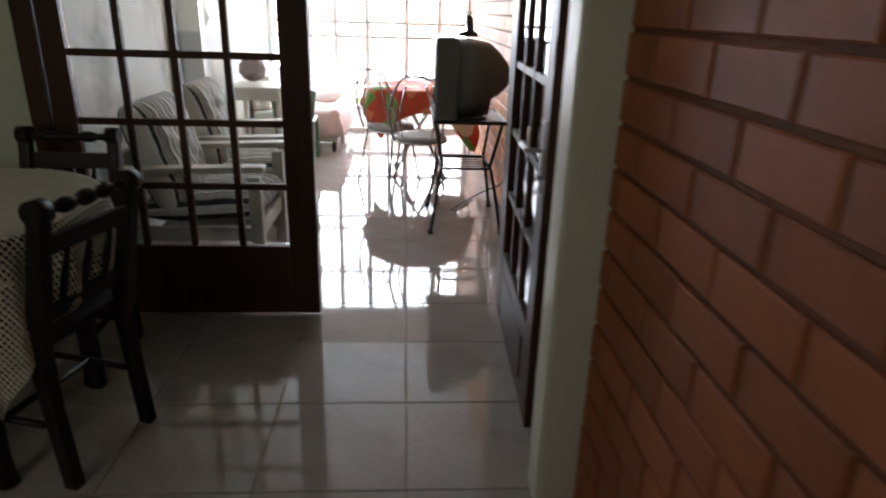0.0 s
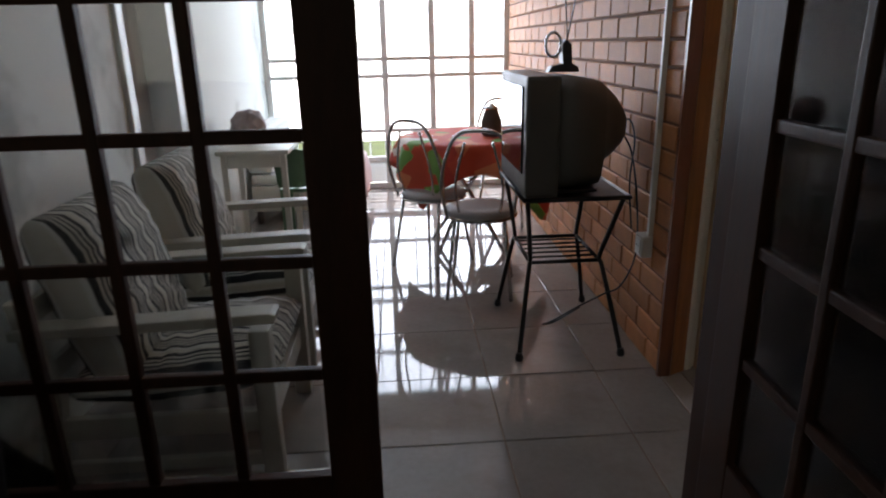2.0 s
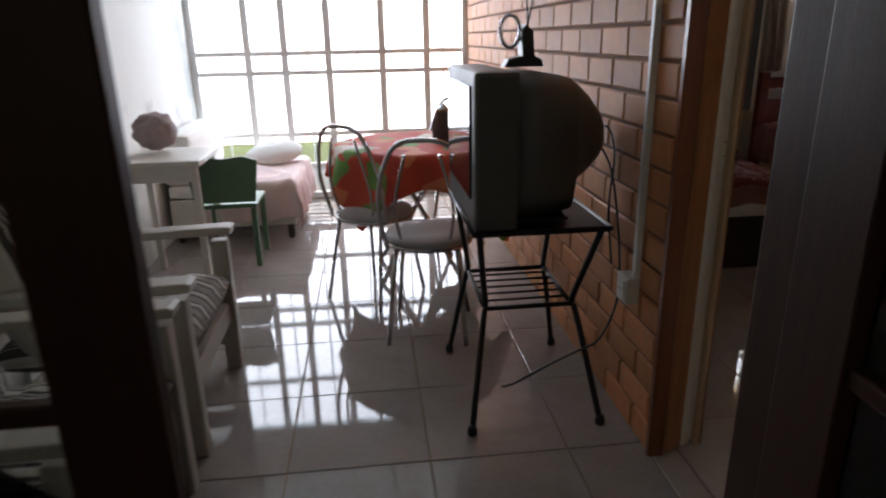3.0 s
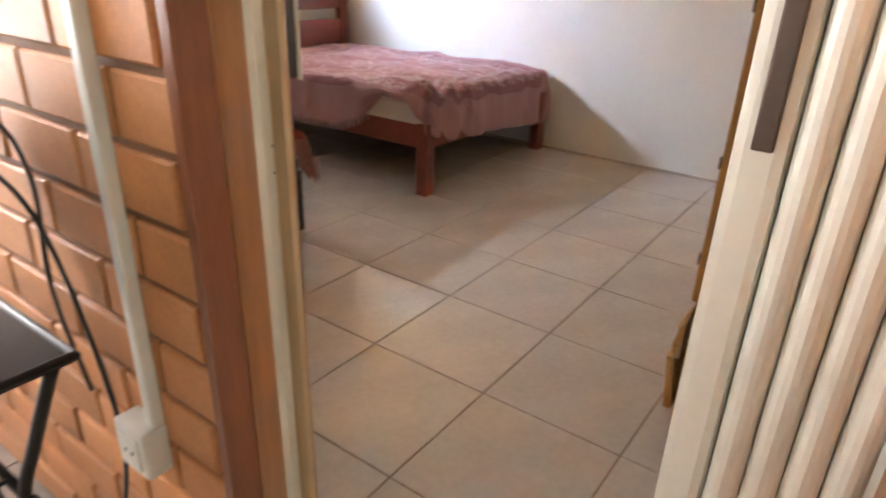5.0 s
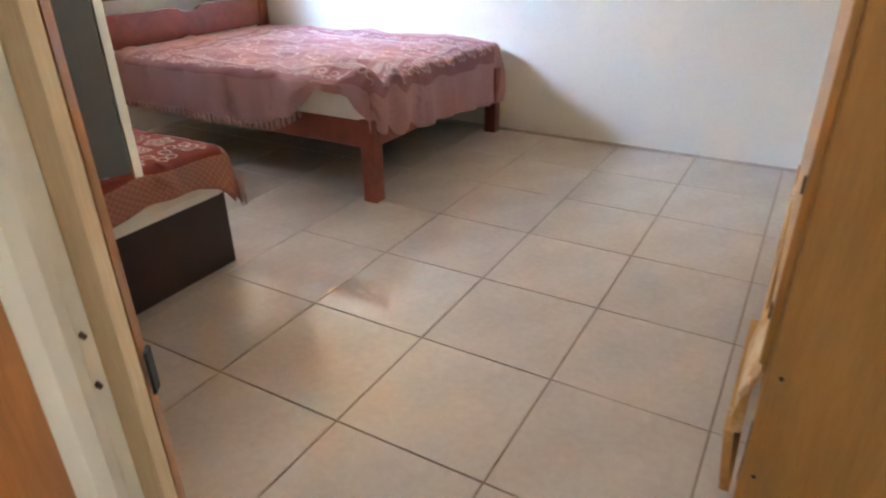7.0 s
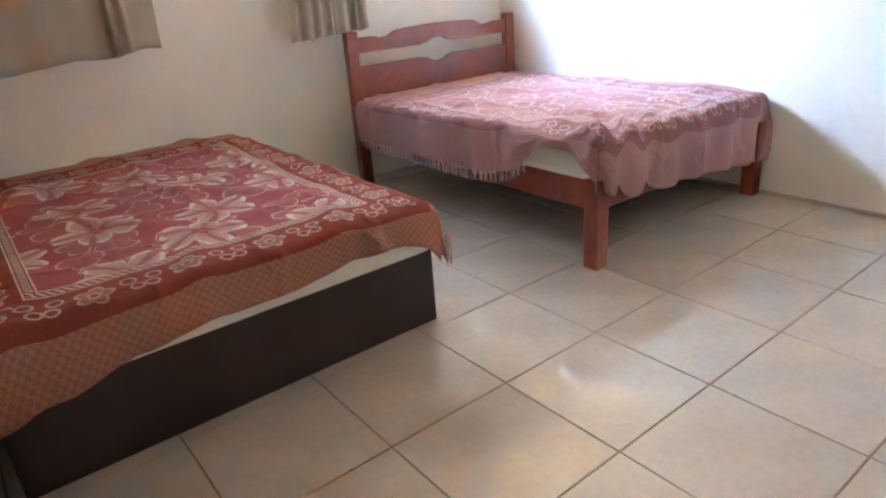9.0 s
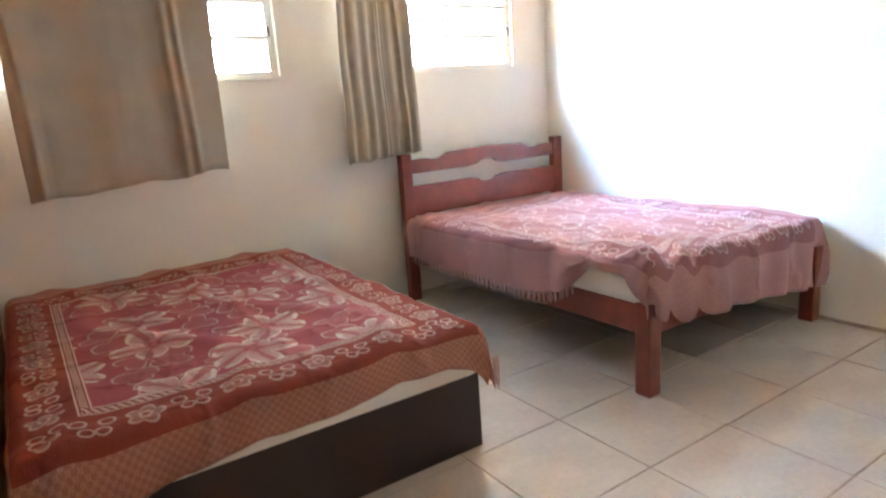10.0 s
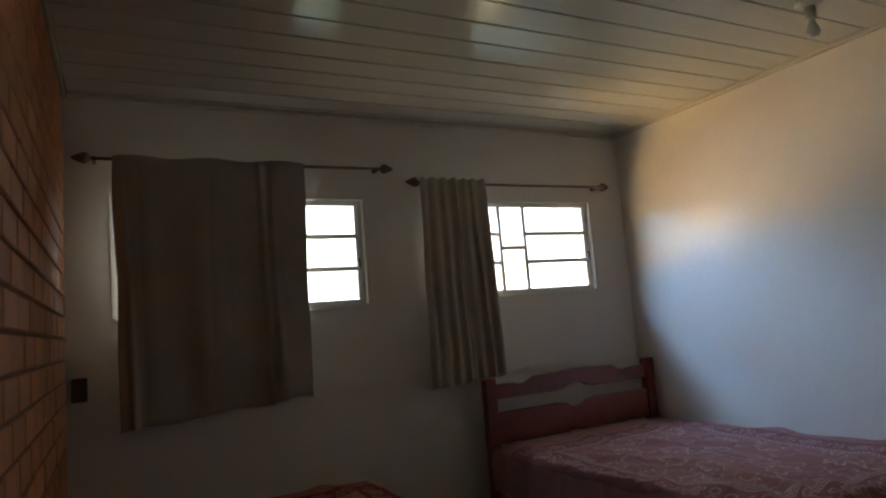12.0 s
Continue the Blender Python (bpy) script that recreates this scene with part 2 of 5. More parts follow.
    l.new(calc("MULTIPLY_ADD", weave.outputs["Fac"], 0.5, 0.75), tint.inputs["Value"])
    l.new(tint.outputs[0], b.inputs["Base Color"])
    bp = n.new("ShaderNodeBump")
    bp.inputs["Strength"].default_value, bp.inputs["Distance"].default_value = 0.9, 0.0035
    crease = [calc("POWER", calc("ABSOLUTE", calc("SINE", calc("ADD", calc("MULTIPLY", sep.outputs[i], 8.3 + 1.9 * i), calc("MULTIPLY", warp.outputs["Fac"], 1.3)))), 26.0) for i in (0, 1)]
    l.new(calc("ADD", calc("MULTIPLY", calc("MAXIMUM", *crease), 4.0), calc("ADD", weave.outputs["Fac"], calc("MULTIPLY", fill1, 0.5))), bp.inputs["Height"])
    l.new(bp.outputs[0], b.inputs["Normal"])
    b.inputs["Specular IOR Level"].default_value = 0.15
    return m


TILE = material("ceramic_tile", (0.53, 0.465, 0.42), 0.025, spec=0.75, vary=0.10, scale=5, grain=40, bump=0.015, piece=0.03, wear=(0.52, 0.45, 0.40), wear_at=0.6)
# Darker tone than TILE; covers the living room, dining room and passage floors.
TILE_DARKER = material("darker_ceramic_tile", (0.34, 0.295, 0.27), 0.04, spec=0.6, vary=0.12, scale=5, grain=40, bump=0.015, piece=0.04, wear=(0.30, 0.255, 0.23), wear_at=0.58)
GROUT = material("tile_grout", (0.27, 0.17, 0.11), 0.8, vary=0.3, scale=3)
BRICK = material("orange_brick", (0.56, 0.225, 0.085), 0.6, vary=0.22, scale=9, grain=120, bump=0.5, piece=0.16)
MORTAR = material("brick_mortar", (0.23, 0.105, 0.052), 0.9, vary=0.25, scale=8, grain=150, bump=0.6)
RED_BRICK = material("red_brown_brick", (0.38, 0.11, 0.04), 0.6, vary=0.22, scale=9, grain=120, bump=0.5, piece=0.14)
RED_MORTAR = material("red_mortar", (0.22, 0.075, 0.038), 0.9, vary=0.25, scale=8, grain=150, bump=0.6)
WHITE_WALL = material("white_wall_paint", (0.80, 0.79, 0.76), 0.6, vary=0.04, scale=1.5, grain=90, bump=0.12)
STAINED_WALL = material("stained_wall_paint", (0.72, 0.72, 0.68), 0.7, vary=0.07, scale=2, grain=70, bump=0.25, wear=(0.40, 0.40, 0.37), wear_at=0.57)
GREEN_WALL = material("pale_green_wall_paint", (0.55, 0.58, 0.48), 0.7, vary=0.06, scale=2, grain=80, bump=0.15)
CREAM = material("cream_paint", (0.68, 0.65, 0.55), 0.45, vary=0.06, scale=4, grain=70, bump=0.1)
DARK_DOOR = material("dark_varnished_wood", (0.050, 0.019, 0.010), 0.45, spec=0.2, vary=0.35, scale=5, grain=50, bump=0.15, stretch=(6, 6, 0.7))
JAMB_WOOD = material("red_brown_varnished_wood", (0.47, 0.18, 0.055), 0.35, vary=0.3, scale=4, grain=40, bump=0.15, stretch=(8, 8, 0.6), coat=0.3)
JAMB_DARK = material("dark_red_varnished_wood", (0.25, 0.075, 0.028), 0.35, vary=0.3, scale=4, grain=40, bump=0.15, stretch=(8, 8, 0.6), coat=0.3)
TAN_WOOD = material("bare_tan_wood", (0.70, 0.48, 0.29), 0.6, vary=0.15, scale=6, grain=60, bump=0.15, stretch=(8, 8, 0.6))
CHAIR_WOOD = material("black_stained_wood", (0.014, 0.010, 0.009), 0.4, spec=0.25, vary=0.3, scale=8, grain=60, bump=0.15, stretch=(5, 5, 1))
BED_WOOD = material("mahogany_wood", (0.20, 0.045, 0.025), 0.3, vary=0.3, scale=5, grain=50, bump=0.1, stretch=(3, 3, 3), coat=0.3)
BOX_WOOD = material("dark_brown_bed_base", (0.032, 0.015, 0.013), 0.45, vary=0.2, scale=6, grain=60, bump=0.1)
WARD_WOOD = material("honey_wood_laminate", (0.48, 0.23, 0.055), 0.32, vary=0.22, scale=3, grain=30, bump=0.04, stretch=(5, 5, 0.5))
WARD_EDGE = material("honey_wood_worn_edge", (0.50, 0.26, 0.08), 0.45, vary=0.25, scale=9, grain=80, bump=0.2, wear=(0.72, 0.55, 0.35), wear_at=0.6)
WHITE_WOOD = material("off_white_painted_wood", (0.70, 0.66, 0.58), 0.4, vary=0.1, scale=5, grain=60, bump=0.15)
BEIGE_WOOD = material("beige_painted_wood", (0.47, 0.43, 0.36), 0.45, vary=0.1, scale=5, grain=60, bump=0.15)
PVC = material("cream_pvc", (0.82, 0.76, 0.66), 0.35, vary=0.05, scale=3, grain=60, bump=0.03)
PVC_CEILING = material("white_pvc_board", (0.70, 0.70, 0.64), 0.16, vary=0.05, scale=3, grain=40, bump=0.02, stretch=(0.4, 3, 3))
WHITE_METAL = material("white_window_metal", (0.78, 0.78, 0.76), 0.35, vary=0.06, scale=6, grain=60, bump=0.05)
BLACK_METAL = material("black_painted_steel", (0.02, 0.018, 0.016), 0.4, metal=0.3, vary=0.3, scale=14, grain=90, bump=0.1)
CHROME = material("chrome_metal", (0.55, 0.55, 0.55), 0.2, metal=1.0, vary=0.1, scale=12, grain=90, bump=0.02)
SATIN_STEEL = material("satin_steel", (0.30, 0.29, 0.28), 0.42, metal=0.9, vary=0.12, scale=12, grain=90, bump=0.03)
BROWN_METAL = material("brown_metal", (0.12, 0.085, 0.07), 0.4, metal=0.4, vary=0.2, scale=12, grain=90, bump=0.05)
TV_PLASTIC = material("dark_grey_plastic", (0.075, 0.069, 0.059), 0.45, vary=0.12, scale=8, grain=250, bump=0.15)
BLACK_PLASTIC = material("black_plastic", (0.015, 0.015, 0.016), 0.35, vary=0.15, scale=10, grain=150, bump=0.05)
SCREEN = material("dark_screen_glass", (0.02, 0.022, 0.024), 0.08, vary=0.05, bump=0.0)
WHITE_PLASTIC = material("white_plastic", (0.74, 0.72, 0.66), 0.35, vary=0.06, scale=10, grain=80, bump=0.03)
CURTAIN = material("taupe_curtain_cloth", (0.40, 0.36, 0.31), 0.85, vary=0.1, scale=6, grain=260, bump=0.3)
LACE = material("ecru_crochet_cotton", (0.72, 0.68, 0.57), 0.85, vary=0.12, scale=20, grain=250, bump=0.3)
SHEET = material("white_bed_sheet", (0.78, 0.76, 0.72), 0.8, vary=0.05, scale=5, grain=200, bump=0.2)
PINK_CLOTH = material("pale_pink_throw", (0.72, 0.55, 0.53), 0.85, vary=0.08, scale=7, grain=220, bump=0.3)
RED_CLOTH = print_material()
VINYL = material("grey_seat_vinyl", (0.42, 0.40, 0.40), 0.4, vary=0.1, scale=9, grain=120, bump=0.1)
GREEN_PAINT = material("green_painted_wood", (0.10, 0.20, 0.11), 0.45, vary=0.15, scale=7, grain=70, bump=0.1)
MAUVE_CLOTH = material("mauve_grey_fabric", (0.34, 0.27, 0.27), 0.9, vary=0.2, scale=14, grain=180, bump=0.5)
DARK_CLOTH = material("dark_brown_fabric", (0.10, 0.075, 0.065), 0.9, vary=0.2, scale=14, grain=180, bump=0.5)
GREY_PANEL = material("dark_grey_panel", (0.075, 0.07, 0.065), 0.35, vary=0.15, scale=4, grain=60, bump=0.03)
GRASS = material("lawn", (0.09, 0.14, 0.04), 0.9, vary=0.4, scale=2, grain=30, bump=0.8)
GLASS = glass_material()
STRIPE = stripe_material()
SPREAD_ROSE = bedspread_material("rose_red_floral_weave", (0.33, 0.085, 0.10), (0.62, 0.53, 0.47), (0.24, 0.055, 0.042), 0.86, 1.035, (0.41, 0.21, 0.165))
SPREAD_MAUVE = bedspread_material("mauve_pink_floral_weave", (0.39, 0.195, 0.21), (0.66, 0.55, 0.55), (0.31, 0.145, 0.165), 0.91, 1.11, (0.43, 0.245, 0.25), 0.20, 0.14, 3.9, 0.33, 0.16)


# ---- mesh helpers ----
def block(bm, lo, hi, bevel=0.0):
    (x0, y0, z0), (x1, y1, z1) = lo, hi
    v = [bm.verts.new(p) for p in ((x0, y0, z0), (x1, y0, z0), (x1, y1, z0), (x0, y1, z0), (x0, y0, z1), (x1, y0, z1), (x1, y1, z1), (x0, y1, z1))]
    f = [bm.faces.new([v[i] for i in q]) for q in ((3, 2, 1, 0), (4, 5, 6, 7), (0, 1, 5, 4), (1, 2, 6, 5), (2, 3, 7, 6), (3, 0, 4, 7))]
    if bevel:
        bmesh.ops.bevel(bm, geom=list({e for q in f for e in q.edges}), offset=bevel, segments=2, affect="EDGES", profile=0.6)


def prism(bm, outline, axis, lo, hi, bevel=0.0):
    """A closed outline of (a, b), pushed along axis from lo to hi. a, b are the other two axes in order."""
    def at(a, b, c):
        return {"x": (c, a, b), "y": (a, c, b), "z": (a, b, c)}[axis]
    one = [bm.verts.new(at(a, b, lo)) for a, b in outline]
    two = [bm.verts.new(at(a, b, hi)) for a, b in outline]
    fs = [bm.faces.new(one[::-1]), bm.faces.new(two)]
    for i in range(len(one)):
        j = (i + 1) % len(one)
        fs.append(bm.faces.new((one[i], one[j], two[j], two[i])))
    bmesh.ops.recalc_face_normals(bm, faces=fs)
    if bevel:
        rim = list({e for q in fs[:2] for e in q.edges})
        bmesh.ops.bevel(bm, geom=rim, offset=bevel, segments=2, affect="EDGES", profile=0.6)


def tube(bm, points, radius, sides=10, closed=False):
    """A round bar along points; radius may be one number or one for each point."""
    pts = [Vector(p) for p in points]
    rad = radius if isinstance(radius, (list, tuple)) else [radius] * len(pts)
    rings, up = [], None
    for i, p in enumerate(pts):
        if closed:
            d = pts[(i + 1) % len(pts)] - pts[i - 1]
        else:
            d = pts[min(i + 1, len(pts) - 1)] - pts[max(i - 1, 0)]
        d.normalize()
        if up is None:
            up = d.orthogonal().normalized()
        up = (up - d * up.dot(d)).normalized()
        side = d.cross(up)
        rings.append([bm.verts.new(p + (up * math.cos(a) + side * math.sin(a)) * rad[i]) for a in (2 * math.pi * k / sides for k in range(sides))])
    n = len(rings)
    for i in range(n if closed else n - 1):
        a, b = rings[i], rings[(i + 1) % n]
        for k in range(sides):
            f = bm.faces.new((a[k], a[(k + 1) % sides], b[(k + 1) % sides], b[k]))
            f.smooth = True
    if not closed:
        bm.faces.new(rings[0][::-1])
        bm.faces.new(rings[-1])


def lathe(bm, profile, centre, sides=28):
    """A turned shape: profile rows of (radius, z) about a vertical axis."""
    cx, cy, cz = centre
    rings = [[bm.verts.new((cx + r * math.cos(2 * math.pi * k / sides), cy + r * math.sin(2 * math.pi * k / sides), cz + z)) for k in range(sides)] for r, z in profile]
    for a, b in zip(rings, rings[1:]):
        for k in range(sides):
            f = bm.faces.new((a[k], a[(k + 1) % sides], b[(k + 1) % sides], b[k]))
            f.smooth = True
    bm.faces.new(rings[0][::-1])
    bm.faces.new(rings[-1])


def bend(points, steps=6):
    """A smooth line through points."""
    p = [Vector(q) for q in points]
    p = [2 * p[0] - p[1]] + p + [2 * p[-1] - p[-2]]
    out = []
    for i in range(1, len(p) - 2):
        for k in range(steps):
            t = k / steps
            out.append(0.5 * (2 * p[i] + (p[i + 1] - p[i - 1]) * t + (2 * p[i - 1] - 5 * p[i] + 4 * p[i + 1] - p[i + 2]) * t * t + (3 * p[i] - p[i - 1] - 3 * p[i + 1] + p[i + 2]) * t ** 3))
    return out + [p[-2]]


def sheet(bm, nu, nv, place, uv=None, thick=0.0):
    """A cloth of nu by nv cells, place(u, v) for u, v from 0 to 1; uv(u, v) gives its flat pattern in metres."""
    lay = bm.loops.layers.uv.verify()
    g = [[bm.verts.new(place(i / nu, j / nv)) for j in range(nv + 1)] for i in range(nu + 1)]
    for i in range(nu):
        for j in range(nv):
            f = bm.faces.new((g[i][j], g[i + 1][j], g[i + 1][j + 1], g[i][j + 1]))
            f.smooth = True
            if uv:
                for lp, (a, b) in zip(f.loops, ((i, j), (i + 1, j), (i + 1, j + 1), (i, j + 1))):
                    lp[lay].uv = uv(a / nu, b / nv)


def mesh(name, build, mat):
    bm = bmesh.new()
    build(bm)
    me = bpy.data.meshes.new(name)
    bm.to_mesh(me)
    bm.free()
    me.materials.append(mat)
    return me


def part(name, build, mat, parent=None, label=""):
    """One mesh object, made by build(bm), under a thing or a part."""
    ob = new(name, mesh(name, build, mat))
    if parent is not None:
        ob.parent = parent
    if label:
        ob["label"] = label
    return ob


def thing(name, label, category, group="", at=(0, 0, 0), kind=""):
    return_ob = new(name)
    return_ob.location = at
    return_ob.empty_display_size = 0.1
    return tagged(return_ob, label, category, group, kind)


def blocks(*rows, bevel=0.0):
    """A build of several boxes, each (lo, hi)."""
    def build(bm):
        for lo, hi in rows:
            block(bm, lo, hi, bevel)
    return build


def box(lo, hi, bevel=0.0):
    return blocks((lo, hi), bevel=bevel)


def bar(points, r, sides=10):
    return lambda bm: tube(bm, points, r, sides)


def thicken(ob, d, offset=0.0):
    md = ob.modifiers.new("thickness", "SOLIDIFY")
    md.thickness, md.offset = d, offset
    return ob


# ---- structure ----
H_CEIL = 2.64


def structure(name, build, mat, label, category):
    return tagged(part(name, build, mat), label, category, kind="structure")


HAZE = bpy.data.materials.new("bright_hazy_sky")
HAZE.use_nodes = True
HAZE.node_tree.nodes["Principled BSDF"].inputs["Base Color"].default_value = (0.9, 0.93, 1, 1)
HAZE.node_tree.nodes["Principled BSDF"].inputs["Emission Color"].default_value = (0.95, 0.98, 1.0, 1)
HAZE.node_tree.nodes["Principled BSDF"].inputs["Emission Strength"].default_value = 11.0
backdrop = structure("backdrop", box((-14, 9.5, -0.3), (16, 9.7, 9)), HAZE, "bright hazy sky beyond the windows", "sky")
ground = structure("ground", box((-60, -60, -0.45), (60, 60, -0.25)), GRASS, "sunlit green lawn around the house", "lawn")
floor = structure("floor", box((-3.2, -4.4, -0.2), (4.6, 4.75, -0.004)), GROUT, "glossy beige ceramic tile floor with brown grout", "floor")
wall_west_dining = structure("wall_west_dining", box((-3.2, -4.4, 0), (-3.0, -0.12, H_CEIL)), GREEN_WALL, "pale green painted dining room wall", "wall")
wall_south = structure("wall_south", blocks(((-3.0, -4.4, 0), (-2.5, -4.2, H_CEIL)), ((-1.3, -4.4, 0), (4.6, -4.2, H_CEIL)), ((-2.5, -4.4, 0), (-1.3, -4.2, 1.05)), ((-2.5, -4.4, 2.05), (-1.3, -4.2, H_CEIL))), GREEN_WALL, "pale green painted back wall", "wall")
wall_partition = structure("wall_partition", blocks(((-3.2, -0.12, 0), (-1.515, 0.03, H_CEIL)), ((-1.515, -0.12, 2.16), (0.69, 0.03, H_CEIL)), ((0.50, -0.12, 0), (0.69, 0.03, 2.16))),
                           GREEN_WALL, "pale green wall around the glazed double door", "wall")
wall_west_living = structure("wall_west_living", blocks(((-1.72, 0.03, 0), (-1.55, 1.62, H_CEIL)), ((-1.72, 1.62, 2.1), (-1.55, 2.2, H_CEIL)), ((-1.72, 2.2, 0), (-1.50, 4.75, H_CEIL))),
                             STAINED_WALL, "off-white living room wall with grey damp stains", "wall")
passage_wall = structure("wall_passage", box((-2.4, 1.0, 0), (-2.25, 2.9, H_CEIL)), WHITE_WALL, "white wall of the side passage", "wall")
wall_north_living = structure("wall_north_living", blocks(((-1.5, 4.55, 2.3), (0.70, 4.75, H_CEIL))), WHITE_WALL, "white wall above the living room window", "wall")
wall_east = structure("wall_east", blocks(((0.70, -1.36, 0), (0.772, 0.05, H_CEIL)), ((0.70, 0.05, 2.14), (0.772, 0.842, H_CEIL)), ((0.70, 0.842, 0), (0.772, 4.75, H_CEIL))),
                      MORTAR, "exposed orange brick wall between living room and bedroom", "wall")
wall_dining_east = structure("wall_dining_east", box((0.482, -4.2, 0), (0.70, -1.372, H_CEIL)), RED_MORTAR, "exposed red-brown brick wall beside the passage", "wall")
wall_bedroom_south = structure("wall_bedroom_south", box((0.772, -0.1, 0), (4.6, 0.06, H_CEIL)), WHITE_WALL, "white bedroom wall behind the wardrobe", "wall")
wall_bedroom_east = structure("wall_bedroom_east", box((4.42, 0.06, 0), (4.6, 4.5, H_CEIL)), WHITE_WALL, "plain white bedroom wall", "wall")
WIN1, WIN2, SILL, HEAD = (1.0, 2.34), (2.86, 4.09), 1.485, 2.11
wall_bedroom_north = structure("wall_bedroom_north", blocks(
    ((0.772, 4.3, 0), (4.42, 4.45, SILL)), ((0.772, 4.3, HEAD), (4.42, 4.45, H_CEIL)), ((0.772, 4.3, SILL), (WIN1[0], 4.45, HEAD)),
    ((WIN1[1], 4.3, SILL), (WIN2[0], 4.45, HEAD)), ((WIN2[1], 4.3, SILL), (4.42, 4.45, HEAD))), WHITE_WALL, "cream-white bedroom wall with two windows", "wall")
ceiling_living = structure("ceiling_living", box((-3.2, -4.4, H_CEIL), (0.736, 4.75, H_CEIL + 0.1)), WHITE_WALL, "plain white ceiling", "ceiling")


def boards(bm):
    y, w = 0.06, 0.182
    block(bm, (0.736, -4.4, H_CEIL + 0.012), (4.6, 4.75, H_CEIL + 0.1))
    while y < 4.3:
        block(bm, (0.772, y + 0.005, H_CEIL), (4.42, min(y + w - 0.005, 4.3), H_CEIL + 0.011), 0.002)
        y += w


ceiling_bedroom = structure("ceiling_bedroom", boards, PVC_CEILING, "glossy white ceiling of narrow plastic boards", "ceiling")
cornice = structure("trim_cornice", blocks(((0.772, 4.278, H_CEIL - 0.028), (4.42, 4.3, H_CEIL - 0.001)), ((4.398, 0.06, H_CEIL - 0.028), (4.42, 4.277, H_CEIL - 0.001)), ((0.785, 0.06, H_CEIL - 0.028), (0.805, 4.277, H_CEIL - 0.001)), bevel=0.006),
                    PVC_CEILING, "white plastic ceiling trim", "trim")
corner_post = structure("trim_corner_post", box((0.365, -1.372, 0), (0.50, -1.245, H_CEIL), 0.012), CREAM, "cream painted corner post at the brick wall's end", "post")
baseboard = structure("baseboard", box((4.408, 0.06, 0), (4.42, 4.3, 0.018), 0.004), TILE, "thin tile skirting at the white wall", "baseboard")


# ---- glazed double door between dining and living room ----
door_frame = structure("door_1_frame", blocks(((-1.51, -0.14, 0), (-1.43, 0.045, 2.16)), ((0.44, -0.125, 0), (0.50, 0.045, 2.16)), ((-1.43, -0.14, 2.09), (0.44, 0.045, 2.16)), bevel=0.006),
                       DARK_DOOR, "dark wooden frame of the double door", "door frame")


def door_leaf(name, label, width, columns, at, stiles):
    """A leaf in its own plane: x from 0 (hinge) to width, y from 0 to 0.035, z up."""
    d = thing(name, label, "door", at=(0, 0, 0))
    d.matrix_world = at
    sa, sb = stiles
    z0, pitch, rows = 0.335, 0.268, 6
    top = z0 + pitch * rows
    part("stile", box((0, 0, 0.012), (sa, 0.036, 2.08), 0.004), DARK_DOOR, d)
    part("stile", box((width - sb, 0, 0.012), (width, 0.036, 2.08), 0.004), DARK_DOOR, d)
    part("bottom_rail", box((sa, 0.002, 0.012), (width - sb, 0.034, z0), 0.004), DARK_DOOR, d)
    part("top_rail", box((sa, 0.002, top), (width - sb, 0.034, 2.08), 0.004), DARK_DOOR, d)
    part("kick_panel", box((sa + 0.06, -0.004, 0.09), (width - sb - 0.06, 0.040, z0 - 0.07), 0.01), DARK_DOOR, d, "raised panel")
    w = (width - sa - sb) / columns
    for i in range(1, columns):
        part("muntin", box((sa + w * i - 0.014, 0.004, z0), (sa + w * i + 0.014, 0.032, top), 0.005), DARK_DOOR, d)
    for k in range(1, rows):
        part("muntin", box((sa, 0.006, z0 + pitch * k - 0.014), (width - sb, 0.030, z0 + pitch * k + 0.014), 0.005), DARK_DOOR, d)
    for i in range(columns):
        for k in range(rows):
            p = part("pane", box((sa + w * i + 0.010, 0.0165, z0 + pitch * k + 0.010), (sa + w * (i + 1) - 0.010, 0.0195, z0 + pitch * (k + 1) - 0.010)), GLASS, d)
            p.visible_shadow = False
    return d


leaf_left = door_leaf("glazed_door", "dark wooden glazed door leaf, closed", 1.03, 4, pose(-1.425, -0.13, 0), (0.09, 0.12))
leaf_right = door_leaf("glazed_door", "dark wooden glazed door leaf, standing open", 0.96, 3, pose(0.432, -0.045, 0, 0, 0, -92), (0.13, 0.12))


def handle_parts(d, x, z):
    pl = part("handle_plate", box((x - 0.018, -0.005, z - 0.11), (x + 0.018, 0.0, z + 0.11), 0.004), SATIN_STEEL, d, "satin steel lock plate")
    part("lever", lambda bm: tube(bm, bend([(x, -0.002, z + 0.02), (x, -0.045, z + 0.02), (x - 0.03, -0.05, z + 0.02), (x - 0.12, -0.05, z + 0.015)]), 0.008), SATIN_STEEL, pl, "satin steel lever handle")
    part("keyhole", lambda bm: tube(bm, [(x, -0.012, z - 0.06), (x, -0.004, z - 0.06)], 0.009), BLACK_METAL, pl)


handle_parts(leaf_right, 0.895, 0.93)


# ---- bedroom doorway: casing and folding door ----
casing = thing("door_casing", "red-brown varnished wooden casing of the bedroom doorway", "door casing", kind="structure")
part("outer_casing", lambda bm: prism(bm, [(0.686, 0.824), (0.735, 0.822), (0.739, 0.828), (0.739, 0.84), (0.700, 0.843), (0.686, 0.843)], "z", 0.0, 2.18), JAMB_DARK, casing, "darker red-brown edge board")
part("jamb_lining", lambda bm: prism(bm, [(0.7395, 0.826), (0.812, 0.861), (0.812, 0.905), (0.7395, 0.85)], "z", 0.0, 2.14), JAMB_WOOD, casing)
part("channel", lambda bm: prism(bm, [(0.849, 0.882), (0.866, 0.889), (0.866, 0.915), (0.849, 0.908)], "z", 0.004, 2.10), PVC, casing, "cream plastic channel")
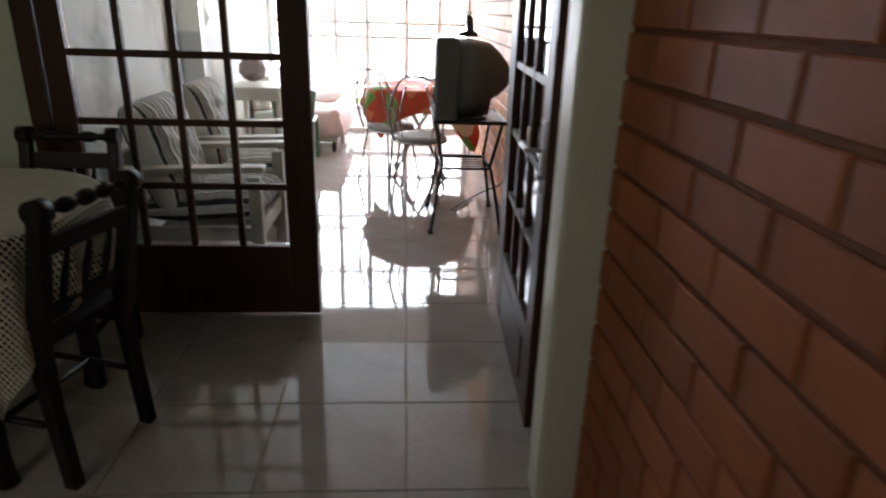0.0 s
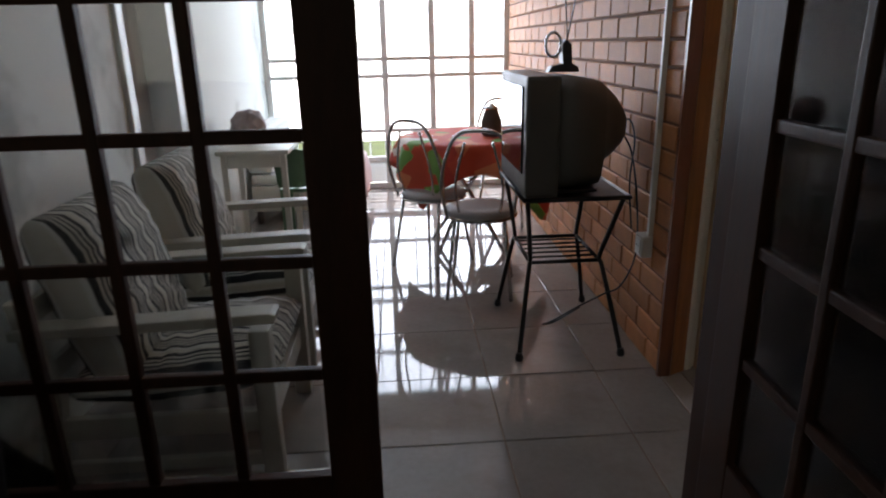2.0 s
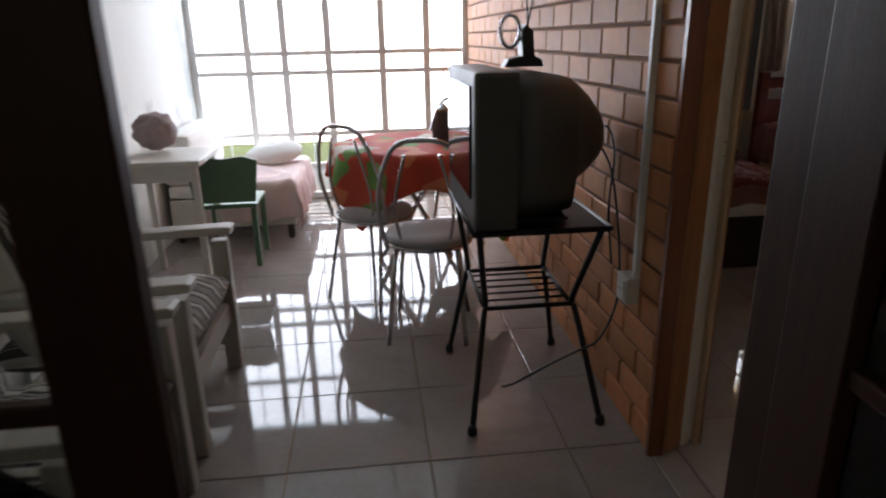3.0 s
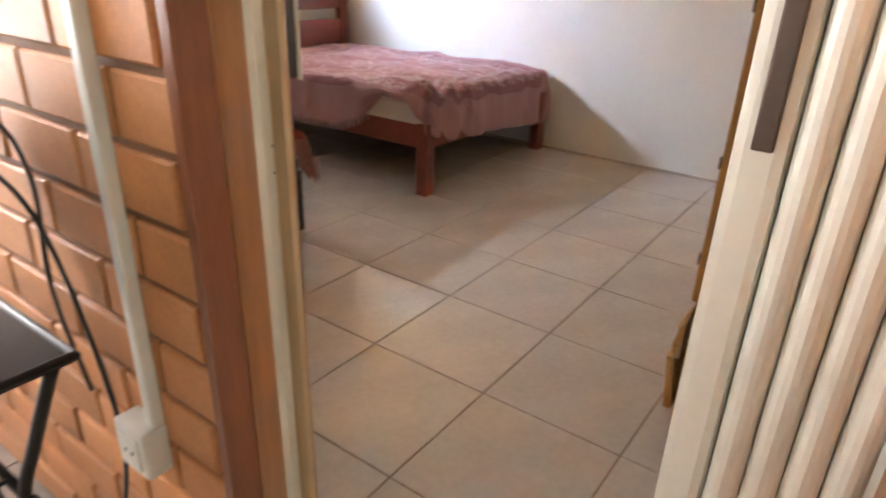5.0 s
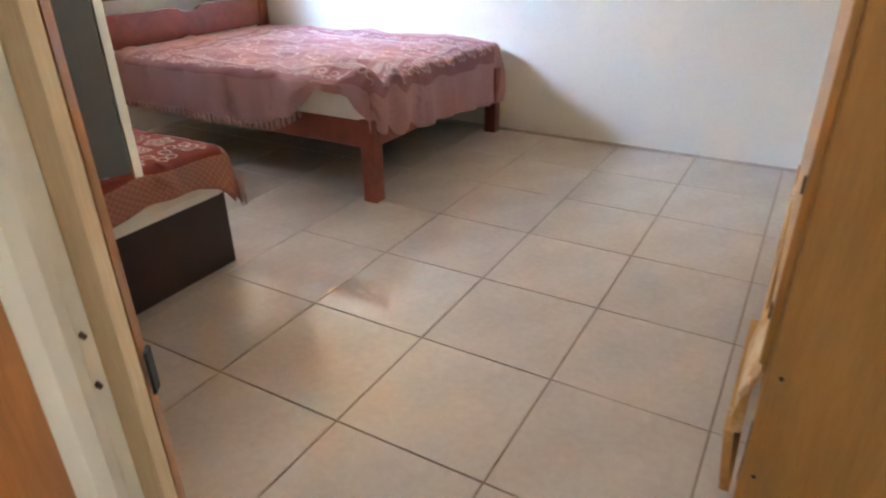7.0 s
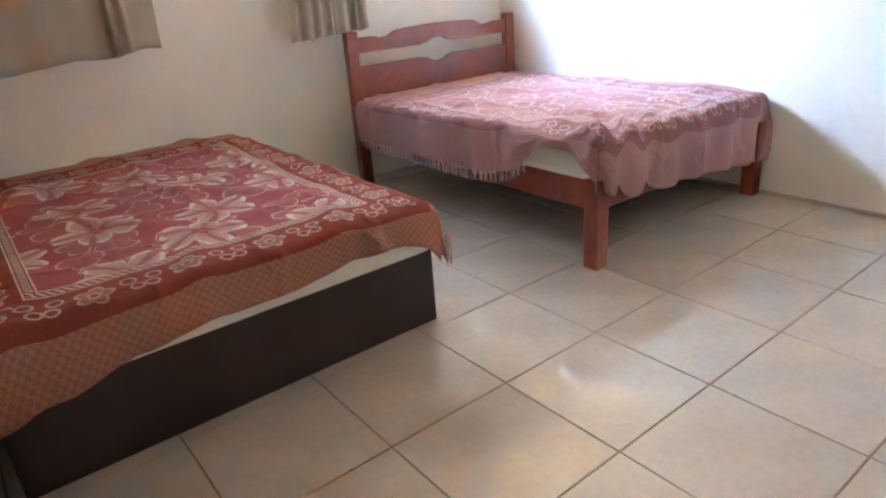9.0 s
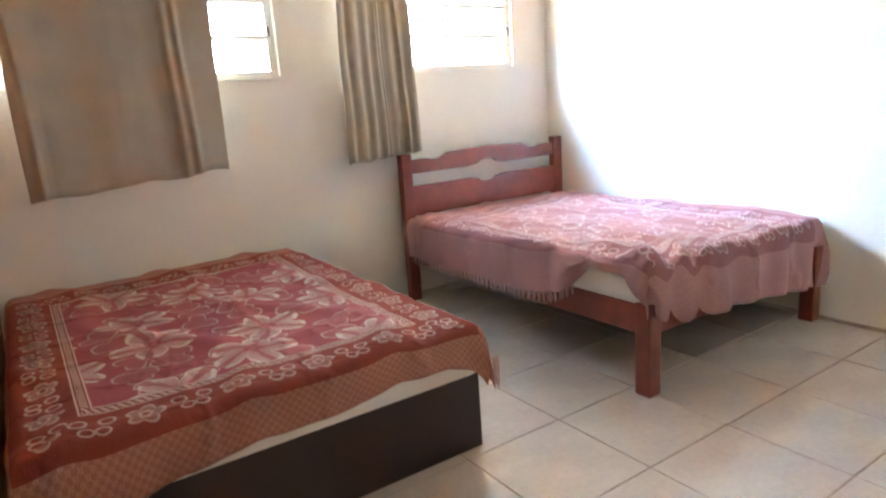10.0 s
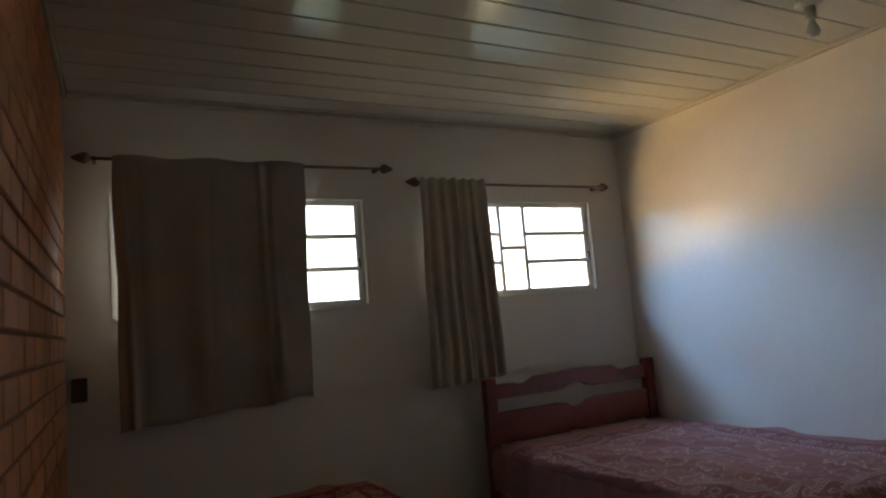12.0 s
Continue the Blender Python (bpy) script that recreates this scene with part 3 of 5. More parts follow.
part("edge_strip", lambda bm: prism(bm, [(0.8665, 0.905), (0.8675, 0.864), (0.8735, 0.858), (0.8755, 0.862), (0.8755, 0.915), (0.8665, 0.915)], "z", 0.0, 2.12), TAN_WOOD, casing, "pale bare wood strip")
part("inner_casing", lambda bm: prism(bm, [(0.876, 0.860), (0.886, 0.868), (0.886, 0.934), (0.876, 0.934)], "z", 0.0, 2.16), JAMB_WOOD, casing)
part("jamb_lining", box((0.63, 0.062, 0.0), (0.798, 0.108, 2.14), 0.005), JAMB_WOOD, casing)
part("head_lining", box((0.645, 0.11, 2.09), (0.90, 0.82, 2.14), 0.005), JAMB_WOOD, casing)
closer = part("closing_post", lambda bm: prism(bm, [(0.8125, 0.862), (0.822, 0.856), (0.835, 0.860), (0.846, 0.869), (0.8485, 0.876), (0.846, 0.905), (0.8125, 0.905)], "z", 0.005, 2.085), PVC, casing, "cream plastic closing post")
for hz in (0.945, 0.985):
    part("screw", lambda bm: tube(bm, [(0.856, 0.880, hz), (0.857, 0.887, hz)], 0.002, 8), BROWN_METAL, closer)
part("strike_plate", lambda bm: prism(bm, [(0.877, 0.8575), (0.879, 0.8565), (0.8865, 0.8625), (0.885, 0.865)], "z", 0.932, 0.966), BLACK_METAL, casing, "dark steel strike plate")

folding = thing("folding_door", "cream plastic folding door, pushed fully open", "folding door")
part("lead_post", box((0.804, 0.2305, 0.012), (0.90, 0.272, 2.07), 0.010), PVC, folding)
part("pull_plate", box((0.7985, 0.241, 1.11), (0.8055, 0.257, 1.42), 0.002), BROWN_METAL, folding, "grey-brown recessed pull")
def rib(y):
    """One pleat: a rounded nose towards the living room, its flanks touching the next pleat."""
    nose = [(0.816 - 0.017 * math.sin(math.pi * k / 8), y + 0.0145 - 0.0145 * math.cos(math.pi * k / 8)) for k in range(9)]
    return nose + [(0.90, y + 0.0275), (0.90, y + 0.0015)]


for i in range(4):
    part("fold_panel", lambda bm: prism(bm, rib(0.112 + i * 0.0295), "z", 0.012, 2.07), PVC, folding)
part("track", box((0.815, 0.110, 2.072), (0.87, 0.79, 2.089), 0.002), PVC, folding, "cream ceiling track")


# ---- windows ----
def window_unit(name, x0, x1, cols):
    """A steel window in the bedroom wall; cols: rows of (x of left edge, x of right edge, heights of its rails)."""
    w = thing(name, "white steel bedroom window with small panes, open to daylight", "window", kind="structure")
    part("window_frame", blocks(((x0, 4.315, SILL), (x1, 4.355, SILL + 0.03)), ((x0, 4.315, HEAD - 0.03), (x1, 4.355, HEAD)),
                                ((x0, 4.315, SILL + 0.03), (x0 + 0.03, 4.355, HEAD - 0.03)), ((x1 - 0.03, 4.315, SILL + 0.03), (x1, 4.355, HEAD - 0.03)), bevel=0.004), WHITE_METAL, w)
    part("window_surround", blocks(((x0 - 0.02, 4.288, SILL - 0.02), (x1 + 0.02, 4.2995, SILL)), ((x0 - 0.02, 4.288, HEAD), (x1 + 0.02, 4.2995, HEAD + 0.02)),
                                   ((x0 - 0.02, 4.288, SILL), (x0, 4.2995, HEAD)), ((x1, 4.288, SILL), (x1 + 0.02, 4.2995, HEAD)), bevel=0.003), WHITE_METAL, w)
    for a, b, rails in cols:
        part("mullion", box((b - 0.012, 4.32, SILL + 0.03), (b + 0.012, 4.35, HEAD - 0.03), 0.003), WHITE_METAL, w)
        edges = [SILL + 0.03, *rails, HEAD - 0.03]
        for r in rails:
            part("glazing_bar", box((a + 0.012, 4.322, r - 0.014), (b - 0.012, 4.348, r + 0.014), 0.003), WHITE_METAL, w)
        for z0, z1 in zip(edges, edges[1:]):
            p = part("pane", box((a + 0.012, 4.333, z0), (b - 0.012, 4.337, z1)), GLASS, w)
            p.visible_shadow = False
    part("latch", lambda bm: tube(bm, bend([(x1 - 0.04, 4.31, 1.75), (x1 - 0.04, 4.29, 1.75), (x1 - 0.04, 4.285, 1.70)]), 0.006, 8), BROWN_METAL, w, "small brown latch")
    return w


THIRDS = (1.70, 1.895)
window_unit("window_1", *WIN1, [(1.03, 1.52, THIRDS), (1.52, 1.62, (1.80,)), (1.62, 1.94, THIRDS), (1.94, 2.31, THIRDS)])
window_unit("window_2", *WIN2, [(2.89, 3.33, THIRDS), (3.33, 3.53, (1.80,)), (3.53, 4.06, THIRDS)])

win3 = thing("window_3", "tall white metal glazed door with slatted base", "glazed door", kind="structure")
LW = [-1.5, -1.06, -0.775, -0.43, 0.0, 0.36, 0.698]
part("window_frame", blocks(((-1.5, 4.58, 2.24), (0.698, 4.64, 2.3)), ((-1.5, 4.58, 0.0), (0.698, 4.64, 0.05)), ((-1.5, 4.58, 0.05), (-1.45, 4.64, 2.24)), ((0.65, 4.58, 0.05), (0.698, 4.64, 2.24)), bevel=0.005), WHITE_METAL, win3)
for x in LW[1:-1]:
    part("mullion", box((x - 0.028, 4.585, 0.05), (x + 0.028, 4.635, 2.24), 0.004), WHITE_METAL, win3)
for z in (0.28, 0.54, 1.03, 1.18, 1.75):
    part("rail", box((-1.45, 4.59, z - 0.018), (0.65, 4.63, z + 0.018), 0.003), WHITE_METAL, win3)
for k in range(6):
    z = 0.062 + k * 0.034
    part("slat", lambda bm: prism(bm, [(4.592, z), (4.602, z), (4.63, z + 0.03), (4.62, z + 0.03)], "x", -1.45, 0.65), WHITE_METAL, win3)
for x in [-1.28, -0.92, -0.6, -0.2, 0.18, 0.5]:
    part("grille_bar", bar([(x, 4.66, 0.05), (x, 4.66, 2.24)], 0.007, 6), WHITE_METAL, win3)


# ---- bedroom ----
def turned_headboard_outline(x0, x1, z0, z1, flip):
    """A rail with a raised shaped middle: points of (x, z)."""
    w, pts = x1 - x0, []
    shape = [(0, 0), (0.10, 0), (0.14, -0.012), (0.18, -0.012), (0.24, 0.022), (0.36, 0.030), (0.5, 0.034), (0.64, 0.030), (0.76, 0.022), (0.82, -0.012), (0.86, -0.012), (0.90, 0), (1, 0)]
    notch = [(0, 0), (0.38, 0), (0.43, 0.010), (0.46, 0.030), (0.5, 0.036), (0.54, 0.030), (0.57, 0.010), (0.62, 0), (1, 0)]
    if flip:
        top, low = shape, [(a, b) for a, b in notch]
    else:
        top, low = [(a, -b) for a, b in notch], [(0, 0), (1, 0)]
    pts = [(x0 + a * w, z1 + b) for a, b in top]
    pts += [(x0 + a * w, z0 + b) for a, b in reversed(low)]
    return pts


def drape(bm, x0, x1, y0, y1, top, over, pattern_mid, cells=90, folds=1.0, seed=0.0, corner_lift=None, ruck=None):
    """A spread over a mattress, hanging over = (left, right, foot, head); flat pattern measured from its middle."""
    le, ri, fo, he = over
    r = 0.045
    lx, ly = (x1 - x0) + le + ri, (y1 - y0) + fo + he

    def fall(s, a, b, o0, o1):
        """Position along one axis and drop, for arc length s from the hem."""
        if s < o0:
            d = o0 - s
            if d < r * 1.57:
                t = d / r
                return a + r - r * math.sin(t) - 0.0, r - r * math.cos(t)
            return a, r + (d - r * 1.57)
        if s > o0 + (b - a):
            d = s - o0 - (b - a)
            if d < r * 1.57:
                t = d / r
                return b - r + r * math.sin(t), r - r * math.cos(t)
            return b, r + (d - r * 1.57)
        return a + r + (s - o0) * (b - a - 2 * r) / (b - a), 0.0

    def place(u, v):
        su, sv = u * lx, v * ly
        x, dx = fall(su, x0, x1, le, ri)
        y, dy = fall(sv, y0, y1, fo, he)
        d = max(dx, dy) if min(dx, dy) < 0.02 else (dx * dx + dy * dy) ** 0.5 * 0.85
        n1 = noise.noise((su * 2.3 + seed, sv * 2.1, seed))
        n2 = noise.noise((su * 7 + seed, sv * 5, 3 + seed))
        hang = min(d / 0.15, 1.0)
        ripple = math.sin((su if dy > dx else sv) * 26 + 3 * n1) * 0.012 * hang * folds
        if dx > 0.01:
            x += (1 if x > (x0 + x1) / 2 else -1) * (ripple + 0.012 * hang + 0.02 * hang * n1 * folds)
        if dy > 0.01:
            y += (1 if y > (y0 + y1) / 2 else -1) * (ripple + 0.012 * hang + 0.02 * hang * n1 * folds)
        crease = 0.016 * abs(math.sin((su * 0.9 + 0.10 * math.sin(sv * 5 + seed) + 0.25 * sv + seed) * 7.0)) ** 14 + 0.009 * abs(math.sin((sv * 0.9 - 0.2 * su + 0.05 * n1) * 6.0)) ** 24
        z = top - d + 0.008 * n1 + 0.004 * n2 + crease
        if ruck:
            near = math.exp(-((x - ruck[0]) ** 2 + (y - ruck[1]) ** 2) / 0.13)
            z += near * (0.058 * abs(math.sin((su * 1.2 - sv * 0.6) * 10 + 3 * n1)) ** 3 + 0.020 * n2)
        if corner_lift and d > 0.01:
            z += corner_lift(su, sv, x, y, d)
        return (x, y, z)

    sheet(bm, cells, int(cells * ly / lx), place, lambda u, v: ((u - 0.5) * lx + pattern_mid[0], (v - 0.5) * ly + pattern_mid[1]))


# bed on a solid dark base, beside the brick wall
bed_base = thing("low_bed", "low bed on a dark brown solid base, against the window wall", "bed")
part("base", blocks(((0.86, 2.42, 0.0), (2.235, 4.22, 0.30)), bevel=0.008), BOX_WOOD, bed_base)
part("base_foot_panel", box((0.84, 2.395, 0.0), (2.25, 2.419, 0.335), 0.005), BOX_WOOD, bed_base)
part("mattress", box((0.84, 2.36, 0.302), (2.24, 4.22, 0.492), 0.04), SHEET, bed_base, "mattress in a white fitted sheet")


def foot_hem(su, sv, x, y, d):
    """The foot hem is drawn up in the middle, sags at the wall side and drops in a loose flap at the free corner."""
    if y > 2.36:
        return 0.0
    up = 0.22 * max(0.0, min(1.0, (x - 1.25) / 0.8)) * max(0.0, min(1.0, (2.2 - x) / 0.12))
    sag = 0.55 * max(0.0, min(1.0, (1.2 - x) / 0.3))
    flap = 0.75 * math.exp(-((x - 2.275) ** 2 + (y - 2.31) ** 2) / 0.0035)
    return d * (up - sag - flap)


spread1 = tagged(part("bedspread", lambda bm: drape(bm, 0.82, 2.245, 2.335, 4.225, 0.506, (0.16, 0.14, 0.185, 0.02), (0, 0), 130, 0.4, 1.7,
                                                    foot_hem), SPREAD_ROSE),
                 "rose-red woven bedspread with pale flowers, on the low bed", "bedspread")
thicken(spread1, 0.004)


def tassels(bm, rows):
    for (x, y, z, l) in rows:
        j = [random.uniform(-0.006, 0.006) for _ in range(4)]
        tube(bm, [(x, y, z + 0.01), (x + j[0], y + j[1], z - l * 0.5), (x + j[2], y + j[3], z - l)], [0.003, 0.0025, 0.001], 5)


part("corner_tassel", lambda bm: tassels(bm, [(2.262 + 0.006 * (k % 4), 2.318 - 0.007 * (k % 3), 0.368, 0.10 + 0.015 * (k % 2)) for k in range(9)]), SPREAD_ROSE, spread1, "loose corner fringe")

# mahogany bed in the corner
BX0, BX1, BY0, BY1 = 3.0, 4.39, 2.222, 4.185
bed = thing("wooden_bed", "mahogany wooden double bed with shaped headboard, in the corner", "bed")
for x in (BX0, BX1 - 0.07):
    part("leg", box((x, BY0, 0.0), (x + 0.075, BY0 + 0.075, 0.41), 0.006), BED_WOOD, bed)
for x in (BX0, BX1 - 0.075):
    part("headboard_post", box((x, BY1 - 0.06, 0.0), (x + 0.075, BY1, 0.965), 0.006), BED_WOOD, bed)
part("foot_rail", box((BX0 + 0.076, BY0 + 0.015, 0.27), (BX1 - 0.071, BY0 + 0.045, 0.40), 0.004), BED_WOOD, bed)
part("side_rail", box((BX0 + 0.015, BY0 + 0.076, 0.27), (BX0 + 0.045, BY1 - 0.061, 0.40), 0.004), BED_WOOD, bed)
part("side_rail", box((BX1 - 0.045, BY0 + 0.076, 0.27), (BX1 - 0.015, BY1 - 0.061, 0.40), 0.004), BED_WOOD, bed)
part("headboard_rail", lambda bm: prism(bm, turned_headboard_outline(BX0 + 0.075, BX1 - 0.075, 0.835, 0.925, True), "y", BY1 - 0.045, BY1 - 0.018, 0.004), BED_WOOD, bed, "scalloped upper rail")
part("headboard_rail", lambda bm: prism(bm, turned_headboard_outline(BX0 + 0.075, BX1 - 0.075, 0.56, 0.755, False), "y", BY1 - 0.045, BY1 - 0.018, 0.004), BED_WOOD, bed, "lower rail with a carved notch")
part("slat_deck", blocks(*[((BX0 + 0.046, 2.33 + 0.16 * k, 0.36), (BX1 - 0.046, 2.41 + 0.16 * k, 0.378)) for k in range(11)]), BED_WOOD, bed)
part("bolt", lambda bm: [tube(bm, [(BX0 + a, BY0 - 0.003, 0.355), (BX0 + a, BY0 + 0.002, 0.355)], 0.006, 8) for a in (0.02, 0.05)], CHROME, bed)
part("mattress", box((BX0 + 0.01, BY0 + 0.03, 0.38), (BX1 - 0.01, BY1 - 0.05, 0.545), 0.045), SHEET, bed, "mattress in a white sheet")


def rumple(su, sv, x, y, d):
    """The spread is pulled up at the foot corner, where the sheet shows."""
    w = math.exp(-((x - 3.0) ** 2 + (y - 2.46) ** 2) / 0.045)
    sag = 0.30 * max(0.0, min(1.0, (x - 3.5) / 0.8)) if y < 2.25 else 0.0
    return w * d * 0.85 - sag * d


spread2 = tagged(part("bedspread", lambda bm: drape(bm, BX0 - 0.01, BX1 + 0.005, BY0 + 0.005, BY1 - 0.052, 0.56, (0.27, 0.16, 0.31, 0.01), (0, 0), 130, 1.5, 5.2, rumple, (3.12, 2.40)), SPREAD_MAUVE),
                 "mauve-pink woven bedspread with flowers, rumpled at the foot", "bedspread")
thicken(spread2, 0.004)
part("fringe", lambda bm: tassels(bm, [(BX0 - 0.033 + 0.006 * math.sin(k * 1.9), 2.62 + 0.0115 * k, 0.325 + 0.19 * math.exp(-(0.18 + 0.0115 * k) ** 2 / 0.06), 0.05) for k in range(120)]), SPREAD_MAUVE, spread2, "knotted fringe")


def curtain(name, label, x0, x1, z0, z1, y, waves, low, seed, flare, pleats=()):
    c = tagged(part(name, lambda bm: sheet(bm, 150, 36, lambda u, v: (
        x0 + (x1 - x0) * u + flare * v * (u - 0.3) + 0.012 * noise.noise((u * 4, v * 3, seed)),
        y - 0.026 * math.sin(u * waves * 6.283 + 1.3 * noise.noise((u * 3, v * 1.5, seed))) * (0.35 + 0.65 * v) * (0.4 + 0.6 * abs(noise.noise((u * 5, 0.2, seed))) * 2)
        - sum(0.030 * math.exp(-((u - p + 0.03 * (1 - v)) / 0.017) ** 2) * (0.25 + 0.75 * v) for p in pleats),
        z1 + 0.006 * math.sin(u * waves * 6.283) - (z1 - z0 + low * (u - 0.5) + 0.012 * noise.noise((u * 6, 1, seed))) * v)), CURTAIN), label, "curtain")
    thicken(c, 0.003)
    return c


def rod(x0, x1, z, y=4.22):
    r = thing("curtain_rod", "thin brown metal curtain rod with pointed finials", "curtain rod", group="curtain rods")
    part("pole", bar([(x0 + 0.03, y, z), ((x0 + x1) / 2, y, z - 0.006), (x1 - 0.03, y, z)], 0.008), BROWN_METAL, r)
    for x, s in ((x0, -1), (x1, 1)):
        part("finial", lambda bm: tube(bm, [(x - s * 0.045, y, z), (x - s * 0.03, y, z), (x - s * 0.015, y, z), (x + s * 0.02, y, z), (x + s * 0.04, y, z)], [0.01, 0.027, 0.030, 0.016, 0.004], 12), BROWN_METAL, r)
        part("bracket", box((x - s * 0.06 - 0.008, y, z - 0.012), (x - s * 0.06 + 0.008, 4.299, z + 0.012), 0.003), BROWN_METAL, r)
    return r


rod(0.86, 2.49, 2.29)
rod(2.65, 4.20, 2.215)
curtain("curtain", "taupe cloth curtain drawn across the window", 1.0, 1.97, 0.97, 2.30, 4.19, 2.6, -0.06, 2.0, -0.03, (0.07, 0.77, 0.83))
curtain("curtain", "gathered taupe curtain pushed to one side", 2.69, 3.16, 0.955, 2.235, 4.185, 6.5, -0.04, 7.0, 0.06, (0.55, 0.8))

wall_box = tagged(part("switch_box", box((0.80, 4.27, 1.10), (0.87, 4.2995, 1.215), 0.006), BROWN_METAL), "small dark switch box on the window wall", "switch box")
panel = thing("wall_panel", "dark grey flat panel with pale edge, hung on the brick wall", "wall panel")
part("body", lambda bm: prism(bm, [(0.8885, 0.913), (0.926, 0.896), (0.932, 0.908), (0.909, 0.99), (0.785, 0.99), (0.785, 0.937), (0.8885, 0.937)], "z", 1.07, 1.72), GREY_PANEL, panel)
part("edging", lambda bm: prism(bm, [(0.9265, 0.8945), (0.931, 0.892), (0.935, 0.900), (0.9325, 0.907)], "z", 1.067, 1.723), PVC, panel, "pale edge strip")

lamp = thing("ceiling_lamp", "white plastic bulb holder with a bare bulb", "ceiling lamp", at=(3.80, 2.33, H_CEIL))
part("rose", lambda bm: lathe(bm, [(0.06, 0.0), (0.062, -0.010), (0.045, -0.022), (0.026, -0.030)], (0, 0, 0)), WHITE_PLASTIC, lamp)
part("holder", lambda bm: lathe(bm, [(0.022, -0.030), (0.024, -0.075), (0.019, -0.095)], (0, 0, 0), 20), WHITE_PLASTIC, lamp)
part("bulb", lambda bm: lathe(bm, [(0.012, -0.095), (0.014, -0.105), (0.026, -0.128), (0.030, -0.147), (0.024, -0.165), (0.006, -0.174)], (0, 0, 0), 20), WHITE_PLASTIC, lamp, "unlit bulb")

# wardrobe
wd = thing("wardrobe", "honey-coloured laminate wardrobe with a chipped, half-open drawer", "wardrobe")
part("side_panel", box((1.835, 0.075, 0.0), (1.853, 0.466, 2.15), 0.002), WARD_WOOD, wd)
part("side_panel", box((3.30, 0.075, 0.0), (3.318, 0.466, 2.15), 0.002), WARD_WOOD, wd)
part("back_panel", box((1.854, 0.075, 0.02), (3.299, 0.085, 2.14)), WARD_WOOD, wd)
part("top", box((1.83, 0.072, 2.151), (3.323, 0.47, 2.172), 0.003), WARD_WOOD, wd)
part("bottom", box((1.854, 0.086, 0.06), (3.299, 0.455, 0.078)), WARD_WOOD, wd)
part("plinth", box((1.854, 0.43, 0.0), (3.299, 0.445, 0.059)), WARD_WOOD, wd)
for k in range(3):
    a = 1.85 + 0.485 * k
    dr = part("door", box((a, 0.4665, 0.445), (a + 0.478, 0.484, 2.135), 0.003), WARD_WOOD, wd)
    part("knob", lambda bm: tube(bm, [(a + 0.44, 0.484, 1.1), (a + 0.44, 0.50, 1.1), (a + 0.44, 0.512, 1.1)], [0.006, 0.012, 0.010], 12), BLACK_PLASTIC, dr)
for k in range(3):
    a = 1.848 + 0.485 * k
    tilt = 0.028 if k == 0 else 0.0
    high = 0.265 if k == 0 else 0.396
    dw = part("drawer", lambda bm: prism(bm, [(0.468 + 0.3 * tilt, 0.10), (0.490 + 0.3 * tilt, 0.10), (0.488 + tilt, high), (0.468 + tilt, high)], "x", a, a + 0.478, 0.003), WARD_EDGE, wd, "chipped drawer front" if k == 0 else "")
    if k == 0:
        part("split_board", lambda bm: prism(bm, [(0.482, 0.266), (0.502, 0.262), (0.508, 0.30), (0.494, 0.385), (0.476, 0.432), (0.470, 0.425), (0.484, 0.37)], "x", a + 0.002, a + 0.30, 0.002), WARD_EDGE, dw, "split piece of the drawer front")
        part("broken_edge", lambda bm: prism(bm, [(0.488, 0.372), (0.500, 0.352), (0.507, 0.362), (0.497, 0.388), (0.488, 0.398)], "x", a + 0.001, a + 0.03, 0.002), TAN_WOOD, dw, "splintered pale board edge")
        part("drawer_side", box((a + 0.004, 0.30, 0.14), (a + 0.014, 0.468, 0.30), 0.001), BOX_WOOD, dw, "dark drawer side")
for z in (0.55, 0.80, 1.15):
    part("hinge", box((1.846, 0.4845, z), (1.862, 0.489, z + 0.03), 0.002), BROWN_METAL, wd, "small brown hinge")
for y, z in ((0.44, 0.02), (0.44, 0.415), (0.11, 0.02), (0.11, 0.415), (0.44, 0.16)):
    part("cam_cap", lambda bm: tube(bm, [(1.833, y, z + 0.02), (1.836, y, z + 0.02)], 0.005, 8), BOX_WOOD, wd)


